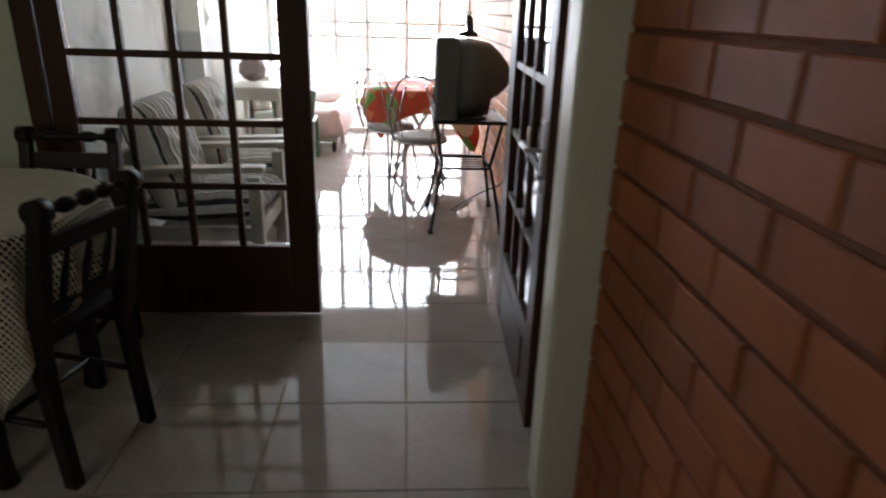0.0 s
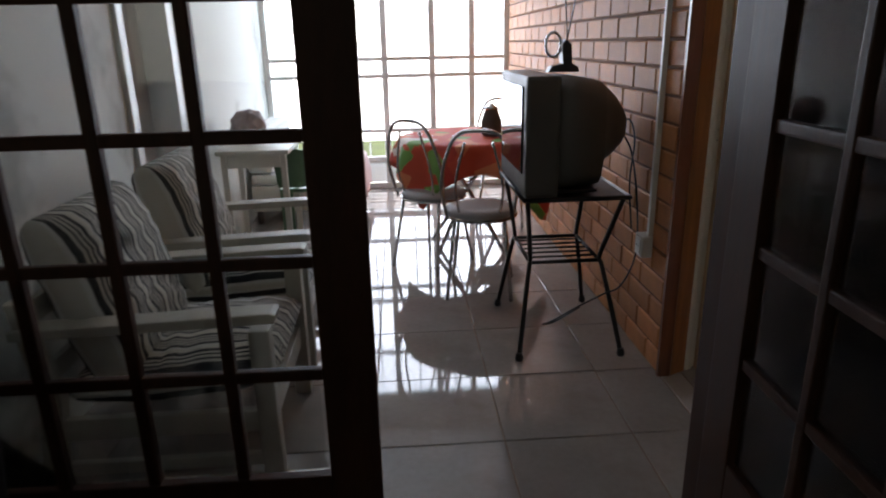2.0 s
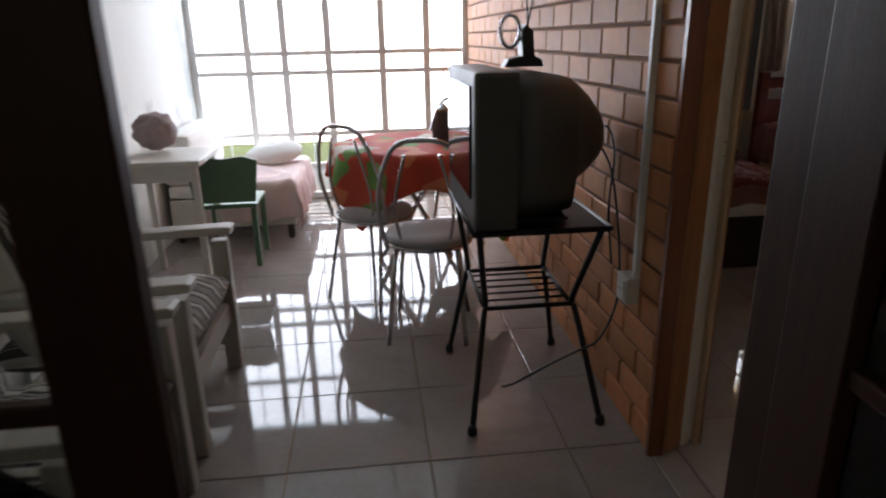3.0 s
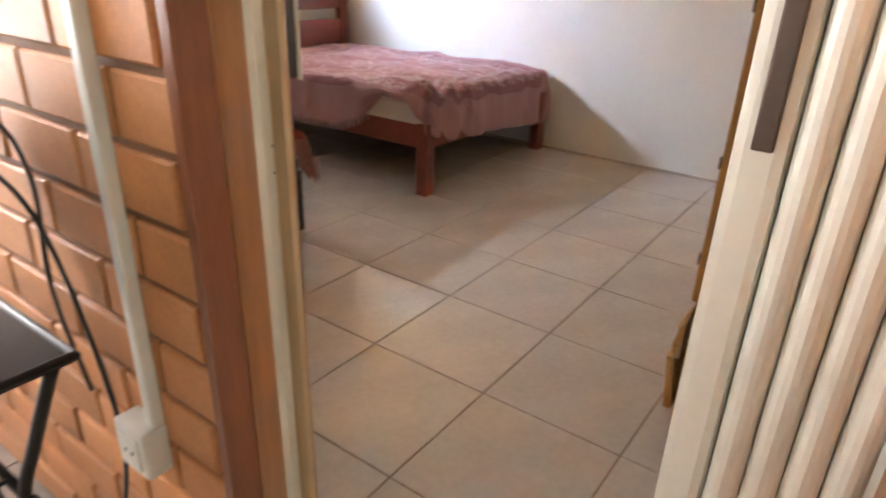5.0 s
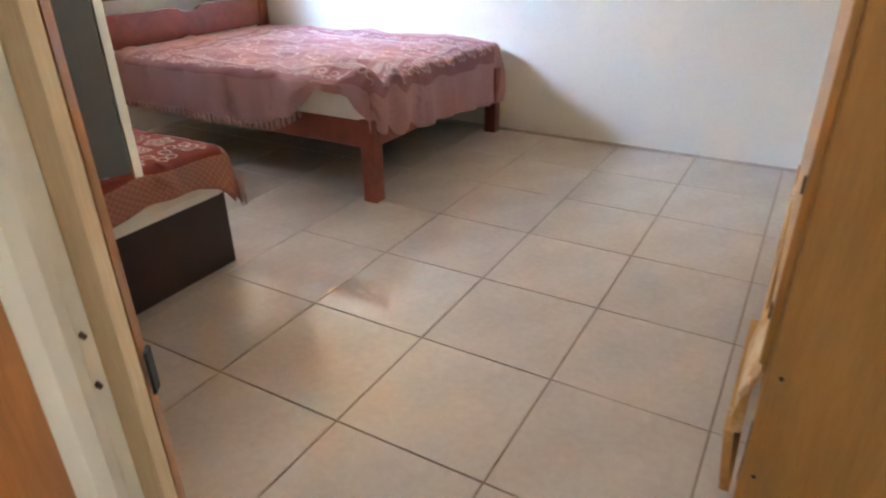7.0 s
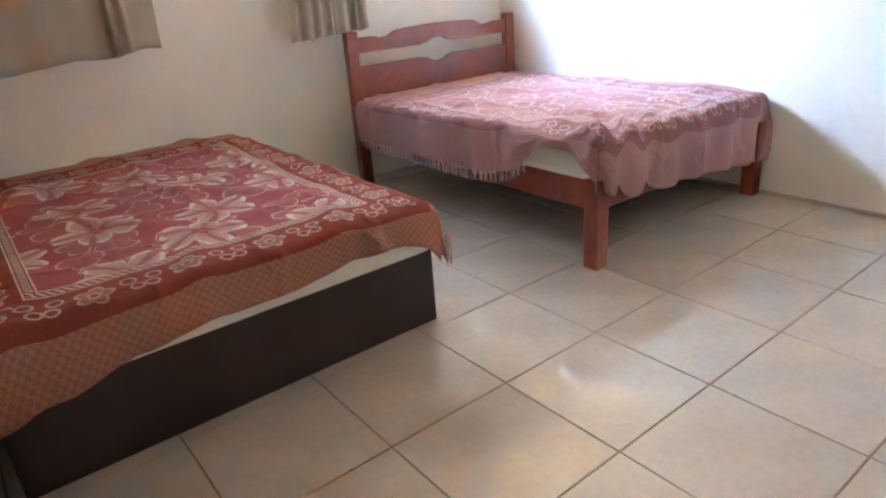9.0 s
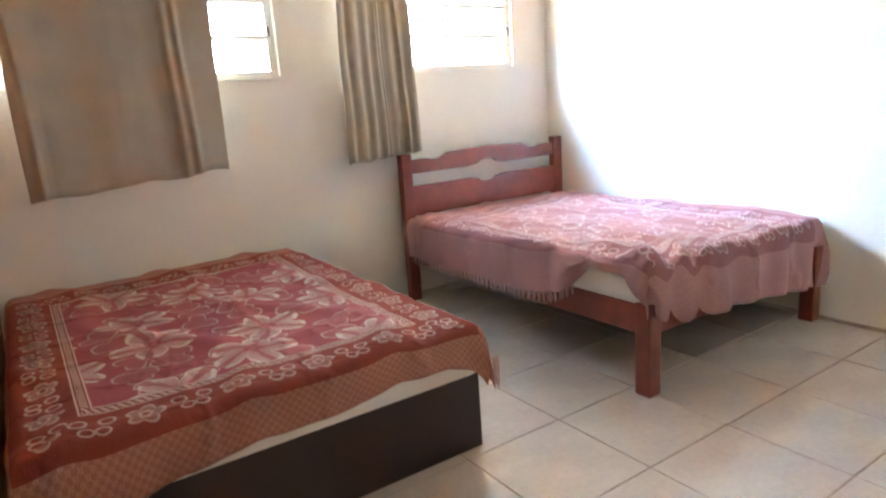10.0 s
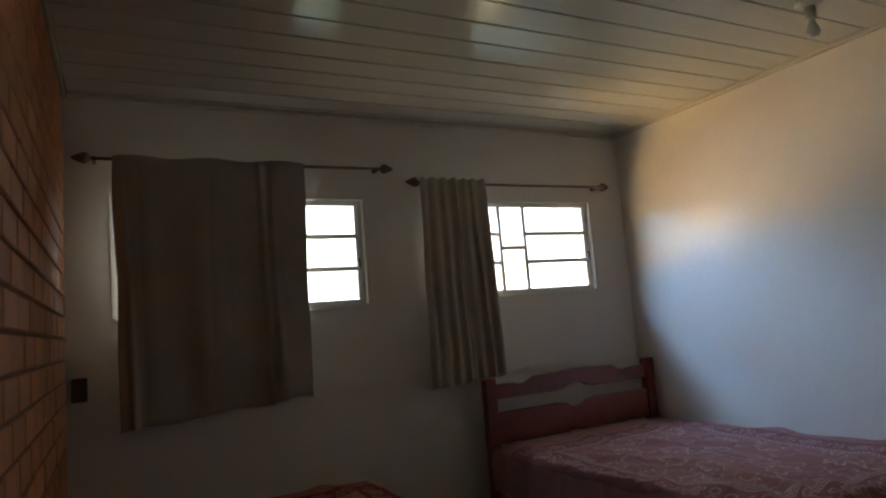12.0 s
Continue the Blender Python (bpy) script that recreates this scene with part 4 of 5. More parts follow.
# ---- living room ----
def rack():
    r = thing("television_stand", "black steel tube television stand with a wire shelf", "tv stand")
    x0, x1, y0, y1, zt = 0.228, 0.535, 1.19, 1.57, 0.69
    for (x, fx, tx) in ((x0, 0.155, 0.185), (x1, 0.60, 0.58)):
        for (y, fy, ty) in ((y0, 1.022, 1.06), (y1, 1.632, 1.59)):
            lg = part("leg", lambda bm: tube(bm, bend([(fx, fy, 0.012), (x + (fx - x) * 0.55, y + (fy - y) * 0.55, 0.20), (x + (fx - x) * 0.12, y + (fy - y) * 0.12, 0.365), (x, y, 0.40), (x + (tx - x) * 0.4, y + (ty - y) * 0.4, 0.52), (tx, ty, zt)]), 0.0105, 10), BLACK_METAL, r)
            part("foot_cap", lambda bm: lathe(bm, [(0.016, 0.0), (0.018, 0.012), (0.014, 0.032), (0.010, 0.036)], (fx, fy, 0), 12), BLACK_PLASTIC, lg)
    for y in (y0, y1):
        part("shelf_bar", bar([(x0, y, 0.385), (x1, y, 0.385)], 0.009), BLACK_METAL, r)
    for x in (x0, x1):
        part("shelf_bar", bar([(x, y0, 0.385), (x, y1, 0.385)], 0.009), BLACK_METAL, r)
    for k in range(1, 6):
        yy = y0 + (y1 - y0) * k / 6
        part("shelf_wire", bar([(x0, yy, 0.388), (x1, yy, 0.388)], 0.0045, 8), BLACK_METAL, r)
    part("top_tray", box((0.165, 1.035, zt), (0.60, 1.615, zt + 0.014), 0.004), BLACK_METAL, r)
    part("top_rim", lambda bm: tube(bm, [(0.165, 1.035, zt + 0.012), (0.60, 1.035, zt + 0.012), (0.60, 1.615, zt + 0.012), (0.165, 1.615, zt + 0.012)], 0.009, 8, True), BLACK_METAL, r)
    return r


rack()
ZT = 0.714
tv = thing("television", "bulky dark grey tube television on the steel stand", "television")
part("front_case", box((0.165, 1.02, ZT), (0.30, 1.63, ZT + 0.47), 0.015), TV_PLASTIC, tv)


def tube_back(bm):
    """The case narrows in steps towards the tube's neck."""
    rows = [(0.30, 1.03, 1.62, 0.005, 0.460), (0.40, 1.05, 1.60, 0.005, 0.458), (0.50, 1.10, 1.55, 0.01, 0.440), (0.515, 1.12, 1.53, 0.10, 0.430), (0.57, 1.17, 1.48, 0.13, 0.385), (0.615, 1.21, 1.44, 0.17, 0.33), (0.64, 1.25, 1.40, 0.20, 0.29)]
    rings = []
    for x, ya, yb, za, zb in rows:
        ring = []
        for k in range(24):
            a = 2 * math.pi * k / 24
            c, s_ = math.cos(a), math.sin(a)
            c, s_ = math.copysign(abs(c) ** 0.45, c), math.copysign(abs(s_) ** 0.45, s_)
            ring.append(bm.verts.new((x, (ya + yb) / 2 + c * (yb - ya) / 2, ZT + (za + zb) / 2 + s_ * (zb - za) / 2)))
        rings.append(ring)
    for a, b in zip(rings, rings[1:]):
        for k in range(24):
            f = bm.faces.new((a[k], a[(k + 1) % 24], b[(k + 1) % 24], b[k]))
            f.smooth = True
    bm.faces.new(rings[0])
    bm.faces.new(rings[-1][::-1])
    bmesh.ops.recalc_face_normals(bm, faces=bm.faces[:])


part("back_case", tube_back, TV_PLASTIC, tv)
part("screen", lambda bm: prism(bm, [(1.08, ZT + 0.09), (1.57, ZT + 0.09), (1.57, ZT + 0.43), (1.08, ZT + 0.43)], "x", 0.158, 0.168, 0.004), SCREEN, tv, "dark curved screen")
part("base_skid", box((0.20, 1.10, ZT - 0.0), (0.48, 1.55, ZT + 0.012), 0.003), BLACK_PLASTIC, tv)

ant = thing("indoor_antenna", "black indoor antenna with a wire loop and two rods", "antenna")
part("base", lambda bm: prism(bm, [(0.30, ZT + 0.471), (0.43, ZT + 0.471), (0.425, ZT + 0.492), (0.40, ZT + 0.505), (0.395, ZT + 0.58), (0.37, ZT + 0.60), (0.355, ZT + 0.58), (0.36, ZT + 0.505), (0.315, ZT + 0.495)], "y", 1.26, 1.33, 0.006), BLACK_PLASTIC, ant)
part("loop", lambda bm: tube(bm, [(0.325 + 0.032 * math.cos(a), 1.29, ZT + 0.58 + 0.048 * math.sin(a)) for a in (2 * math.pi * k / 24 for k in range(24))], 0.006, 8, True), CHROME, ant)
part("rod", bar([(0.38, 1.28, ZT + 0.59), (0.33, 1.25, ZT + 1.15)], 0.003, 8), CHROME, ant)
part("rod", bar([(0.385, 1.31, ZT + 0.59), (0.50, 1.36, ZT + 1.15)], 0.003, 8), CHROME, ant)

cable = tagged(part("power_cable", lambda bm: [tube(bm, bend(p, 8), 0.004, 6) for p in (
    [(0.62, 1.30, 0.95), (0.66, 1.22, 0.85), (0.672, 1.14, 0.62), (0.655, 1.08, 0.44), (0.58, 1.02, 0.33), (0.50, 1.00, 0.30), (0.40, 1.02, 0.24), (0.30, 1.06, 0.16), (0.27, 1.10, 0.13), (0.33, 1.12, 0.13), (0.42, 1.06, 0.22)],
    [(0.62, 1.36, 0.90), (0.67, 1.32, 0.98), (0.68, 1.25, 0.90), (0.66, 1.22, 0.72), (0.675, 1.20, 0.52)],)], BLACK_PLASTIC), "black power cable hanging behind the television", "cable")

outlet = thing("wall_outlet", "white surface-mounted socket box with conduit on the brick wall", "socket")
part("box", box((0.645, 0.987, 0.455), (0.6895, 1.070, 0.545), 0.006), WHITE_PLASTIC, outlet)
part("socket_face", box((0.641, 1.001, 0.468), (0.6455, 1.056, 0.532), 0.004), WHITE_PLASTIC, outlet)
for dy in (-0.01, 0.01):
    part("pin_hole", lambda bm: tube(bm, [(0.6405, 1.028 + dy, 0.50), (0.642, 1.028 + dy, 0.50)], 0.004, 8), BLACK_PLASTIC, outlet)
part("conduit", box((0.668, 0.990, 0.546), (0.6895, 1.012, H_CEIL - 0.002), 0.004), WHITE_PLASTIC, outlet, "cream cable conduit")


def armchair(at, label):
    """Beige wooden frame facing +y, seat and back cushions; the middle of its front is the origin's y = 0.35."""
    c = thing("armchair", label, "armchair", group="striped armchairs")
    c.matrix_world = at
    w = 0.30
    for s in (-1, 1):
        part("front_leg", box((s * w - 0.028, 0.30, 0), (s * w + 0.028, 0.36, 0.55), 0.006), BEIGE_WOOD, c)
        part("back_leg", lambda bm: prism(bm, [(-0.36, 0), (-0.30, 0), (-0.24, 0.36), (-0.30, 0.66), (-0.34, 0.66), (-0.305, 0.36)], "x", s * w - 0.022, s * w + 0.022, 0.004), BEIGE_WOOD, c)
        part("armrest", lambda bm: prism(bm, [(-0.34, 0.555), (0.38, 0.575), (0.385, 0.60), (0.37, 0.607), (-0.34, 0.585)], "x", s * w - 0.04, s * w + 0.04, 0.006), BEIGE_WOOD, c)
        part("side_rail", box((s * w - 0.014, -0.31, 0.22), (s * w + 0.014, 0.30, 0.29), 0.004), BEIGE_WOOD, c)
        part("stretcher", box((s * w - 0.012, -0.33, 0.10), (s * w + 0.012, 0.30, 0.14), 0.004), BEIGE_WOOD, c)
    part("front_rail", box((-w + 0.028, 0.31, 0.21), (w - 0.028, 0.34, 0.29), 0.004), BEIGE_WOOD, c)
    part("back_rail", box((-w + 0.022, -0.33, 0.57), (w - 0.022, -0.307, 0.64), 0.004), BEIGE_WOOD, c)
    part("back_slat", box((-w + 0.022, -0.29, 0.40), (w - 0.022, -0.27, 0.46), 0.004), BEIGE_WOOD, c)

    def pad(bm, lx, ly, th, to, seed):
        def face(sgn):
            def place(u, v):
                e = (1 - abs(2 * u - 1) ** 4) * (1 - abs(2 * v - 1) ** 4)
                puff = sgn * th * 0.5 * max(0.0, e) ** 0.4
                wr = 0.010 * noise.noise((u * 5 + seed, v * 4, seed + sgn)) + 0.006 * math.sin(v * 40 + 6 * noise.noise((u * 3, v * 3, seed))) * e
                return to @ Vector(((u - 0.5) * lx, (v - 0.5) * ly, puff + wr * (1 if e > 0 else 0)))
            return place
        for sgn in (1, -1):
            sheet(bm, 26, 30, face(sgn), lambda u, v: (v * ly, u * lx))
        bmesh.ops.remove_doubles(bm, verts=bm.verts[:], dist=0.002)
        bmesh.ops.recalc_face_normals(bm, faces=bm.faces[:])

    part("seat_cushion", lambda bm: pad(bm, 0.55, 0.62, 0.16, pose(0, 0.05, 0.365, 4, 0, 0), 1.0), STRIPE, c, "black and white striped seat cushion")
    part("back_cushion", lambda bm: pad(bm, 0.56, 0.56, 0.22, pose(0, -0.175, 0.61, 106, 0, 0), 4.0), STRIPE, c, "black and white striped back cushion")
    return c


armchair(pose(-1.07, 0.57, 0, 0, 0, -90), "beige wooden armchair with black and white striped cushions")
armchair(pose(-1.07, 1.35, 0, 0, 0, -90), "beige wooden armchair with rumpled striped cushions, beside its twin")


def tube_chair(at, label):
    """Kitchen chair of grey steel tube with a round padded seat; it faces +y."""
    c = thing("kitchen_chair", label, "chair", group="chairs round the table")
    c.matrix_world = at
    for s in (-1, 1):
        part("front_leg", bar([(s * 0.12, 0.10, 0.43), (s * 0.17, 0.17, 0.0)], 0.010), CHROME, c)
        part("back_leg", bar([(s * 0.13, -0.12, 0.43), (s * 0.17, -0.20, 0.0)], 0.010), CHROME, c)
        part("back_post", lambda bm: tube(bm, bend([(s * 0.10, -0.13, 0.43), (s * 0.12, -0.18, 0.62), (s * 0.07, -0.21, 0.84)]), 0.007), CHROME, c)
    part("back_hoop", lambda bm: tube(bm, bend([(-0.17, -0.13, 0.43), (-0.19, -0.18, 0.65), (-0.12, -0.22, 0.86), (0.0, -0.23, 0.90), (0.12, -0.22, 0.86), (0.19, -0.18, 0.65), (0.17, -0.13, 0.43)]), 0.010), CHROME, c)
    part("seat_ring", lambda bm: tube(bm, [(0.19 * math.cos(a), 0.19 * math.sin(a), 0.43) for a in (2 * math.pi * k / 28 for k in range(28))], 0.010, 8, True), CHROME, c)
    part("seat", lambda bm: lathe(bm, [(0.185, 0.432), (0.195, 0.445), (0.185, 0.468), (0.12, 0.478), (0.02, 0.48)], (0, 0, 0)), VINYL, c, "grey vinyl padded seat")
    return c


tube_chair(pose(-0.13, 2.36, 0, 0, 0, -40), "grey steel kitchen chair with round vinyl seat")
tube_chair(pose(0.10, 1.90, 0, 0, 0, -10), "grey steel kitchen chair with vinyl seat, beside the television")
tube_chair(pose(0.42, 3.25, 0, 0, 0, 170), "grey steel kitchen chair behind the table")

table = thing("round_table", "round dining table on crossed steel legs", "table", at=(0.11, 2.68, 0))
part("tabletop", lambda bm: lathe(bm, [(0.40, 0.705), (0.42, 0.712), (0.42, 0.725), (0.40, 0.732)], (0, 0, 0), 40), WHITE_WOOD, table)
for a in (45, 135, 225, 315):
    part("leg", bar([(-0.24 * math.cos(radians(a)), -0.24 * math.sin(radians(a)) + 0.03 * (a > 180), 0.703), (0.31 * math.cos(radians(a)), 0.31 * math.sin(radians(a)), 0.0)], 0.013), CHROME, table)


def round_cloth(bm):
    for_r = 0.43

    def place(u, v):
        a = 2 * math.pi * u
        sq = 0.60 / max(abs(math.cos(a - 0.105)), abs(math.sin(a - 0.105))) * (1 + 0.14 * max(0.0, math.cos(a - 5.6)) ** 8)
        s_ = v * sq
        if s_ < for_r:
            return (0.11 + s_ * math.cos(a), 2.68 + s_ * math.sin(a), 0.738)
        d = s_ - for_r
        rr = for_r + 0.012 + d * 0.22 + 0.03 * min(1, d / 0.1) * math.sin(a * 9)
        return (0.11 + rr * math.cos(a), 2.68 + rr * math.sin(a), 0.738 - d * 0.95)
    sheet(bm, 96, 26, place, lambda u, v: (v * math.cos(6.283 * u), v * math.sin(6.283 * u)))
    bmesh.ops.remove_doubles(bm, verts=bm.verts[:], dist=0.0005)


thicken(tagged(part("tablecloth", round_cloth, RED_CLOTH), "red, orange and green patchwork tablecloth on the round table", "tablecloth"), 0.003)
jug = thing("table_jar", "dark jar with a lid, on the round table", "jar", at=(0.26, 2.62, 0.740))
part("body", lambda bm: lathe(bm, [(0.05, 0.0), (0.062, 0.02), (0.065, 0.10), (0.045, 0.15), (0.04, 0.165)], (0, 0, 0)), DARK_CLOTH, jug)
part("lid", lambda bm: lathe(bm, [(0.043, 0.165), (0.045, 0.18), (0.02, 0.19), (0.012, 0.205)], (0, 0, 0)), CHROME, jug)

couch = thing("day_bed", "low couch under a pale pink throw, by the window", "couch")
part("frame", box((-1.46, 3.42, 0.10), (-0.66, 4.40, 0.30), 0.01), WHITE_WOOD, couch)
for x in (-1.42, -0.70):
    for y in (3.46, 4.36):
        part("leg", lambda bm: lathe(bm, [(0.02, 0.0), (0.026, 0.03), (0.024, 0.10)], (x, y, 0), 12), BOX_WOOD, couch)
part("cushion", box((-1.46, 3.42, 0.302), (-0.66, 4.40, 0.385), 0.03), SHEET, couch)
part("backrest", box((-1.48, 3.42, 0.387), (-1.28, 4.40, 0.72), 0.05), SHEET, couch)
thicken(tagged(part("throw", lambda bm: drape(bm, -1.27, -0.63, 3.39, 4.40, 0.40, (0.0, 0.30, 0.28, 0.0), (0, 0), 60, 1.4, 9.1), PINK_CLOTH), "pale pink fringed throw over the couch", "throw"), 0.004)
pillow = tagged(part("cushion", lambda bm: [bmesh.ops.transform(bm, matrix=pose(-0.86, 4.12, 0.47, 12, -8, 20) @ Matrix.Diagonal((0.22, 0.16, 0.075, 1)), verts=bmesh.ops.create_icosphere(bm, subdivisions=3, radius=1)["verts"])], SHEET), "white cushion lying on the couch", "cushion")
for p in pillow.data.polygons:
    p.use_smooth = True

stand = thing("side_table", "small white side table against the stained wall", "side table", at=(-1.22, 2.75, 0))
part("tabletop", box((-0.22, -0.24, 0.68), (0.22, 0.24, 0.71), 0.006), WHITE_WOOD, stand)
for x in (-0.18, 0.18):
    for y in (-0.2, 0.2):
        part("leg", box((x - 0.018, y - 0.018, 0), (x + 0.018, y + 0.018, 0.68), 0.004), WHITE_WOOD, stand)
for y in (-0.215, 0.2):
    part("apron", box((-0.16, y, 0.60), (0.16, y + 0.015, 0.679)), WHITE_WOOD, stand)


def shaggy(bm):
    v = bmesh.ops.create_icosphere(bm, subdivisions=4, radius=1)["verts"]
    for k in v:
        n_ = noise.noise(k.co * 3) * 0.14 + noise.noise(k.co * 9) * 0.08
        k.co = Vector((k.co.x * 0.11, k.co.y * 0.13, k.co.z * 0.10)) * (1 + n_)
        k.co += Vector((-1.30, 2.86, 0.822))
    for f in bm.faces:
        f.smooth = True


bundle = tagged(part("fabric_bundle", shaggy, MAUVE_CLOTH), "heap of mauve-grey cloth on the side table", "cloth")
gc = thing("green_chair", "small green painted wooden chair beside the side table", "chair", at=(-0.98, 3.05, 0))
part("seat", box((-0.17, -0.16, 0.36), (0.17, 0.18, 0.385), 0.006), GREEN_PAINT, gc)
part("backrest", lambda bm: prism(bm, [(-0.17, 0.40), (0.17, 0.40), (0.20, 0.64), (0.12, 0.665), (0.0, 0.65), (-0.12, 0.665), (-0.20, 0.64)], "y", -0.18, -0.155, 0.004), GREEN_PAINT, gc)
for x in (-0.15, 0.15):
    for y in (-0.15, 0.16):
        part("leg", box((x - 0.016, y - 0.016, 0), (x + 0.016, y + 0.016, 0.36), 0.004), GREEN_PAINT, gc)

passage_frame = thing("door_2_frame", "grey-white painted frame of the side doorway", "door frame", kind="structure")
part("post", box((-1.725, 1.622, 0), (-1.53, 1.70, 2.10), 0.006), WHITE_METAL, passage_frame)
part("post", box((-1.725, 2.12, 0), (-1.48, 2.198, 2.10), 0.006), WHITE_METAL, passage_frame)
part("head", box((-1.725, 1.701, 2.03), (-1.53, 2.119, 2.099), 0.006), WHITE_METAL, passage_frame)
side_door = thing("side_door", "grey painted door of the side room, closed", "door")
part("leaf", box((-1.66, 1.703, 0.01), (-1.625, 2.117, 2.025), 0.003), material("grey_door_paint", (0.42, 0.43, 0.43), 0.5, vary=0.08, bump=0.08), side_door)
sw = thing("light_switch", "white switch plate on the stained wall", "switch")
part("plate", box((-1.4995, 2.355, 1.175), (-1.490, 2.43, 1.295), 0.003), WHITE_PLASTIC, sw)
part("rocker", box((-1.4898, 2.38, 1.21), (-1.482, 2.405, 1.26), 0.002), WHITE_PLASTIC, sw)
tel = thing("wall_socket", "white wall socket near the floor", "socket")
part("plate", box((-1.4995, 2.55, 0.36), (-1.490, 2.61, 0.47), 0.003), WHITE_PLASTIC, tel)
part("pin_hole", box((-1.4898, 2.573, 0.405), (-1.4885, 2.587, 0.425)), BLACK_PLASTIC, tel)

picture = thing("wall_picture", "dark framed picture hung on the stained wall", "picture")
for name_, lo, hi in (("frame_rail", (-1.549, 0.62, 1.545), (-1.525, 1.14, 1.575)), ("frame_rail", (-1.549, 0.62, 1.87), (-1.525, 1.14, 1.90)), ("frame_stile", (-1.549, 0.62, 1.576), (-1.525, 0.65, 1.869)), ("frame_stile", (-1.549, 1.11, 1.576), (-1.525, 1.14, 1.869))):
    part(name_, box(lo, hi, 0.004), BOX_WOOD, picture)
part("print", box((-1.549, 0.652, 1.577), (-1.538, 1.108, 1.868)), SHEET, picture, "faded pale print")

# ---- dining room ----
dt = thing("dining_table", "dark dining table under a crochet cloth", "table")
TX0, TX1, TY0, TY1, TZ = -2.05, -0.96, -1.43, -0.49, 0.755


def rounded(x0, x1, y0, y1, r, n=7):
    out = []
    for cx, cy, a0 in ((x1 - r, y1 - r, 0), (x0 + r, y1 - r, 90), (x0 + r, y0 + r, 180), (x1 - r, y0 + r, 270)):
        out += [(cx + r * math.cos(radians(a0 + 90 * k / (n - 1))), cy + r * math.sin(radians(a0 + 90 * k / (n - 1)))) for k in range(n)]
    return out


part("tabletop", lambda bm: prism(bm, rounded(TX0, TX1, TY0, TY1, 0.42), "z", TZ - 0.03, TZ, 0.006), CHAIR_WOOD, dt)
for x in (TX0 + 0.16, TX1 - 0.2):
    for y in (TY0 + 0.2, TY1 - 0.2):
        part("leg", lambda bm: lathe(bm, [(0.03, 0.0), (0.022, 0.1), (0.03, 0.4), (0.036, 0.6), (0.036, 0.72)], (x, y, 0), 16), CHAIR_WOOD, dt)


def crochet(bm):
    cell, hang, r = 0.015, 0.215, 0.42
    cx, cy, hx, hy = (TX0 + TX1) / 2, (TY0 + TY1) / 2, (TX1 - TX0) / 2, (TY1 - TY0) / 2
    nx, ny = int((2 * hx + 2 * hang) / cell), int((2 * hy + 2 * hang) / cell)

    def place(u, v):
        px, py = (u - 0.5) * (2 * hx + 2 * hang), (v - 0.5) * (2 * hy + 2 * hang)
        qx, qy = max(abs(px) - (hx - r), 0.0), max(abs(py) - (hy - r), 0.0)
        q = math.hypot(qx, qy)
        if q <= r + 0.004:
            return (cx + px, cy + py, TZ + 0.005)
        sx, sy = qx / q * math.copysign(1, px), qy / q * math.copysign(1, py)
        d = q - r
        wav = 0.022 * math.sin((px + py * 1.3) * 16) * min(1, d / 0.12)
        out = 0.012 + 0.05 * d + wav
        bx, by = max(-hx + r, min(hx - r, px)), max(-hy + r, min(hy - r, py))
        return (cx + bx + sx * (r + out), cy + by + sy * (r + out), TZ + 0.005 - d)
    sheet(bm, nx, ny, place)


lace = tagged(part("crochet_tablecloth", crochet, LACE), "ecru crochet tablecloth hanging over the dining table", "tablecloth")
wf = lace.modifiers.new("mesh_holes", "WIREFRAME")
wf.thickness, wf.use_even_offset = 0.0075, False


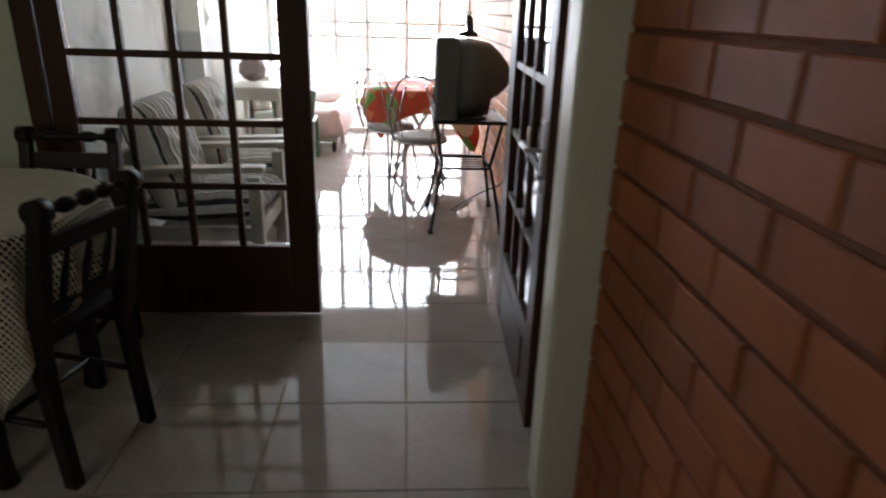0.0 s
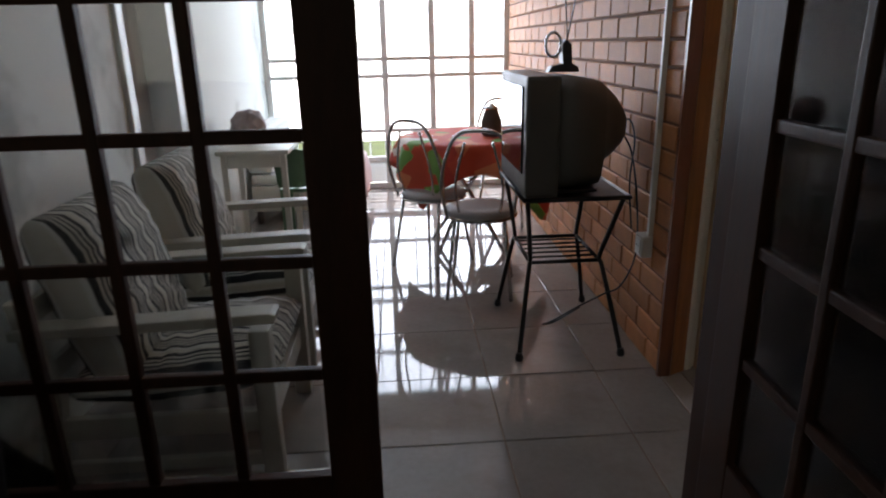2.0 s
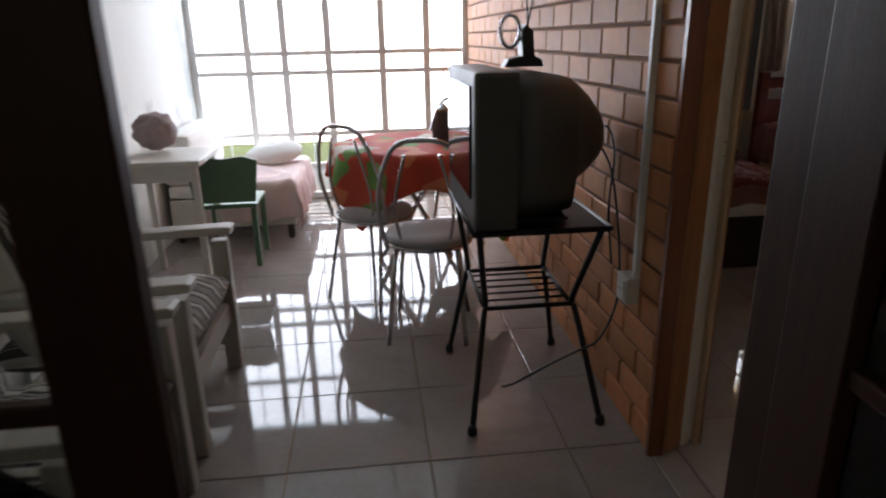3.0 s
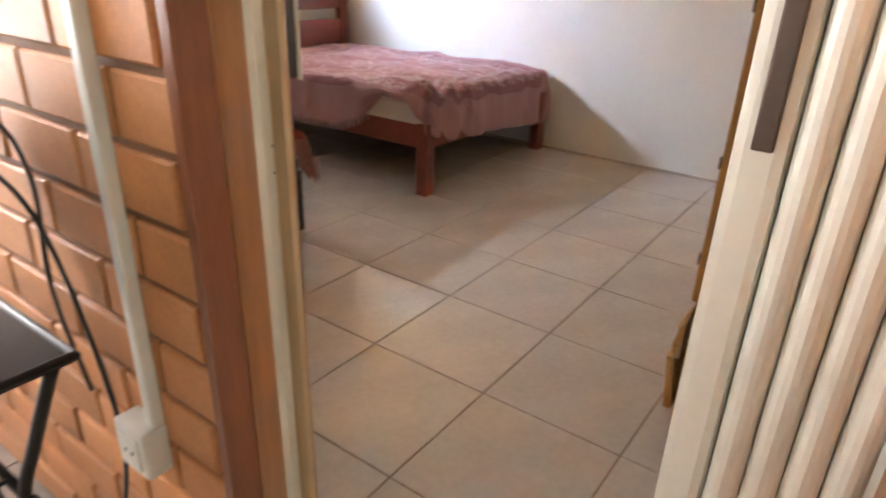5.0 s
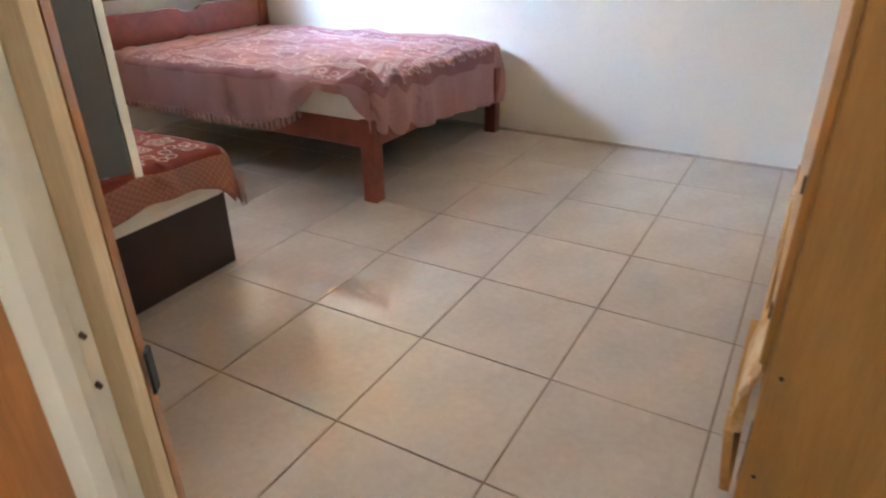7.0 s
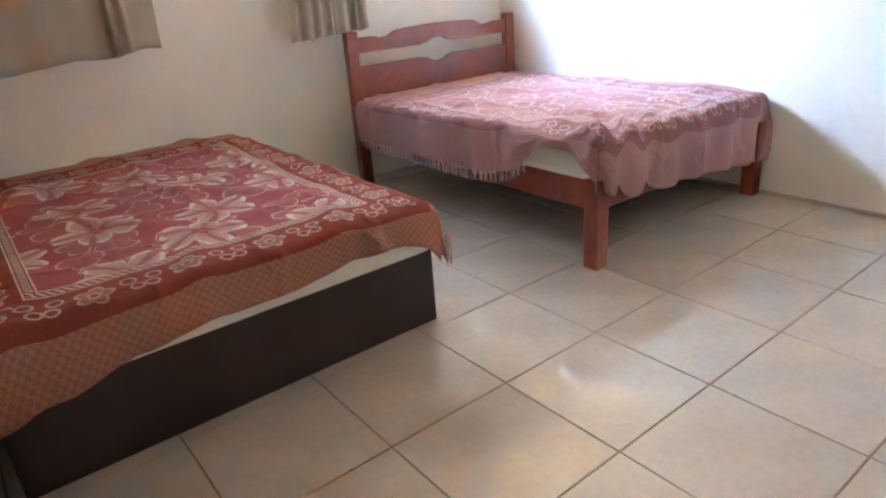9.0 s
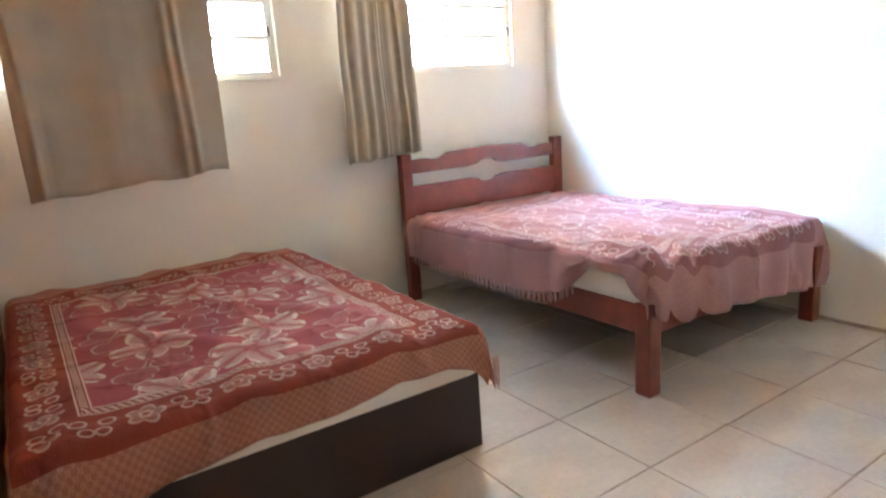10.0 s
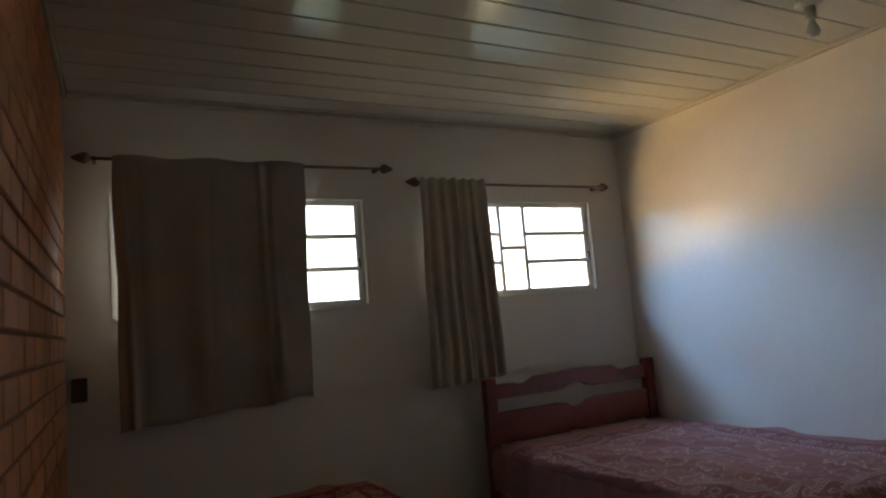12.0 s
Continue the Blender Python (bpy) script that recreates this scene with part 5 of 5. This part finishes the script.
def dining_chair(at, label):
    """Black wooden chair facing +y; the back's feet stand at y = 0."""
    c = thing("dining_chair", label, "chair", group="dining chairs")
    c.matrix_world = at
    for s in (-1, 1):
        part("back_post", lambda bm: prism(bm, [(-0.018, 0.0), (0.022, 0.0), (0.055, 0.40), (0.045, 0.48), (-0.040, 0.845), (-0.055, 0.86), (-0.080, 0.845), (-0.078, 0.82), (-0.01, 0.46), (0.01, 0.40)], "x", s * 0.165 - 0.021, s * 0.165 + 0.021, 0.007), CHAIR_WOOD, c)
        part("finial", lambda bm: tube(bm, [(s * 0.165 - 0.022, -0.058, 0.842), (s * 0.165 + 0.022, -0.058, 0.842)], 0.033, 18), CHAIR_WOOD, c)
        part("front_leg", lambda bm: prism(bm, [(s * 0.17 - 0.02, 0.0), (s * 0.17 + 0.02, 0.0), (s * 0.17 + 0.024, 0.43), (s * 0.17 - 0.024, 0.43)], "y", 0.36, 0.40, 0.004), CHAIR_WOOD, c)
        part("side_stretcher", bar([(s * 0.165, 0.03, 0.2), (s * 0.17, 0.37, 0.2)], 0.011), CHAIR_WOOD, c)
        part("seat_rail", box((s * 0.165 - 0.014, 0.055, 0.375), (s * 0.165 + 0.014, 0.36, 0.43), 0.004), CHAIR_WOOD, c)
    part("crest_rail", lambda bm: tube(bm, [(-0.145 + 0.29 * k / 16, -0.056, 0.838) for k in range(17)], [0.013, 0.015, 0.011, 0.019, 0.022, 0.019, 0.011, 0.02, 0.024, 0.02, 0.011, 0.019, 0.022, 0.019, 0.011, 0.015, 0.013], 12), CHAIR_WOOD, c, "turned top rail")
    part("back_rail", lambda bm: prism(bm, [(-0.052, 0.72), (-0.030, 0.72), (-0.045, 0.775), (-0.067, 0.775)], "x", -0.145, 0.145, 0.004), CHAIR_WOOD, c)
    part("back_rail", lambda bm: prism(bm, [(0.005, 0.52), (0.027, 0.52), (0.018, 0.56), (-0.004, 0.56)], "x", -0.145, 0.145, 0.004), CHAIR_WOOD, c)
    for x in (-0.08, 0.0, 0.08):
        part("spindle", lambda bm: tube(bm, [(x, 0.006, 0.555), (x, -0.02, 0.64), (x, -0.046, 0.725)], [0.007, 0.012, 0.007], 10), CHAIR_WOOD, c)
    part("seat", lambda bm: prism(bm, [(-0.20, 0.03), (0.20, 0.03), (0.215, 0.42), (-0.215, 0.42)], "z", 0.431, 0.462, 0.010), CHAIR_WOOD, c)
    part("stretcher", bar([(-0.165, 0.2, 0.2), (0.165, 0.2, 0.2)], 0.011), CHAIR_WOOD, c)
    return c


dining_chair(pose(-0.918, -1.085, 0, 0, 0, 74), "black wooden dining chair with turned top rail, at the table")
dining_chair(pose(-1.30, -0.335, 0, 0, 0, 180), "black wooden dining chair between the table and the glazed door")


# ---- tiles and bricks ----
S = 0.45


def tile_mesh(w, d, mat):
    me = bpy.data.meshes.new("tile")
    g, h, b = 0.0024, 0.0, 0.0015
    x0, x1, y0, y1 = g, w - g, g, d - g
    vs = [(x0, y0, -0.004), (x1, y0, -0.004), (x1, y1, -0.004), (x0, y1, -0.004),
          (x0, y0, -b), (x1, y0, -b), (x1, y1, -b), (x0, y1, -b),
          (x0 + b, y0 + b, h), (x1 - b, y0 + b, h), (x1 - b, y1 - b, h), (x0 + b, y1 - b, h)]
    fs = [(8, 9, 10, 11)]
    for a in (0, 4):
        fs += [(a + i, a + (i + 1) % 4, a + 4 + (i + 1) % 4, a + 4 + i) for i in range(4)]
    me.from_pydata(vs, [], fs)
    me.materials.append(mat)
    return me


TILES = {}


def lay(xs, ys, mat):
    for xa, xb in zip(xs, xs[1:]):
        for ya, yb in zip(ys, ys[1:]):
            key = (round(xb - xa, 3), round(yb - ya, 3), mat.name)
            if key not in TILES:
                TILES[key] = tile_mesh(key[0], key[1], mat)
            t = new("tile", TILES[key])
            t.parent = floor
            t.location = (xa, ya, random.uniform(0, 0.0004))
            t.rotation_euler = (random.uniform(-0.0009, 0.0009), random.uniform(-0.0009, 0.0009), 0)


def cuts(lo, hi, origin, step=S):
    k = math.ceil((lo - origin) / step + 1e-6)
    out = [lo]
    while origin + k * step < hi - 0.02:
        out.append(origin + k * step)
        k += 1
    return out + [hi]


lay(cuts(-1.55, 0.70, 0.0), cuts(0.0, 4.58, 0.0), TILE_DARKER)
lay(cuts(-3.0, 0.70, 0.0), cuts(-4.2, -0.384, -0.384) + [0.0], TILE_DARKER)
lay(cuts(0.70, 4.42, 2.147), cuts(0.06, 4.30, 1.897), TILE)
lay([-2.25, -1.9, -1.55], [1.62, 2.2], TILE_DARKER)


def brick_mesh(length, height, depth, mat):
    me = bpy.data.meshes.new("brick")
    b = 0.004
    l0, l1, h0, h1 = 0, length, 0, height
    vs = [(0, l0, h0), (0, l1, h0), (0, l1, h1), (0, l0, h1), (-depth + b, l0, h0), (-depth + b, l1, h0), (-depth + b, l1, h1), (-depth + b, l0, h1),
          (-depth, l0 + b, h0 + b), (-depth, l1 - b, h0 + b), (-depth, l1 - b, h1 - b), (-depth, l0 + b, h1 - b)]
    fs = [(8, 11, 10, 9)]
    for a in (0, 4):
        fs += [(a + i, a + 4 + i, a + 4 + (i + 1) % 4, a + (i + 1) % 4) for i in range(4)]
    me.from_pydata(vs, [], fs)
    me.materials.append(mat)
    return me


def brick_face(wall, x, facing, y0, y1, mat, near, skip=None, length=0.232, pitch_l=0.242, pitch_h=0.1005, gap=0.012, start=0.0):
    """Courses on one face of a wall. Bricks with y inside near are pieces, the rest one joined part. facing: -1 towards -x, +1 towards +x."""
    meshes, rest_v, rest_f = {}, [], []
    k, z = 0, 0.006
    while z + pitch_h - gap < H_CEIL - 0.001:
        y = y0 - (pitch_l / 2 if k % 2 else 0.0) + start
        while y < y1 - 0.03:
            a, b = max(y, y0), min(y + pitch_l - gap, y1)
            if b - a > 0.03 and not (skip and skip(a, b, z)):
                key = round(b - a, 2)
                if key not in meshes:
                    meshes[key] = brick_mesh(key, pitch_h - gap, 0.010, mat)
                tilt = random.uniform(-0.0015, 0.0015)
                if near[0] <= a <= near[1]:
                    ob = new("brick", meshes[key])
                    ob.parent = wall
                    if facing < 0:
                        ob.location = (x + tilt, a, z)
                    else:
                        ob.location, ob.rotation_euler = (x + tilt, a + key, z), (0, 0, math.pi)
                else:
                    base = len(rest_v)
                    for v in meshes[key].vertices:
                        c = v.co
                        rest_v.append((x + c.x + tilt, a + c.y, z + c.z) if facing < 0 else (x - c.x + tilt, a + key - c.y, z + c.z))
                    rest_f.extend([tuple(i + base for i in f.vertices) for f in meshes[key].polygons])
            y += pitch_l
        z += pitch_h
        k += 1
    if rest_v:
        me = bpy.data.meshes.new("far_bricks")
        me.from_pydata(rest_v, [], rest_f)
        me.materials.append(mat)
        ob = new("far_bricks", me)
        ob.parent = wall
        ob["kind"] = "stuff"


brick_face(wall_east, 0.70, -1, 0.844, 4.55, BRICK, (0.7, 3.0), start=-0.10)
brick_face(wall_east, 0.70, -1, -1.24, 0.0, BRICK, (-9, -9))
brick_face(wall_east, 0.772, 1, 0.938, 4.30, BRICK, (0.7, 3.0), start=-0.05)
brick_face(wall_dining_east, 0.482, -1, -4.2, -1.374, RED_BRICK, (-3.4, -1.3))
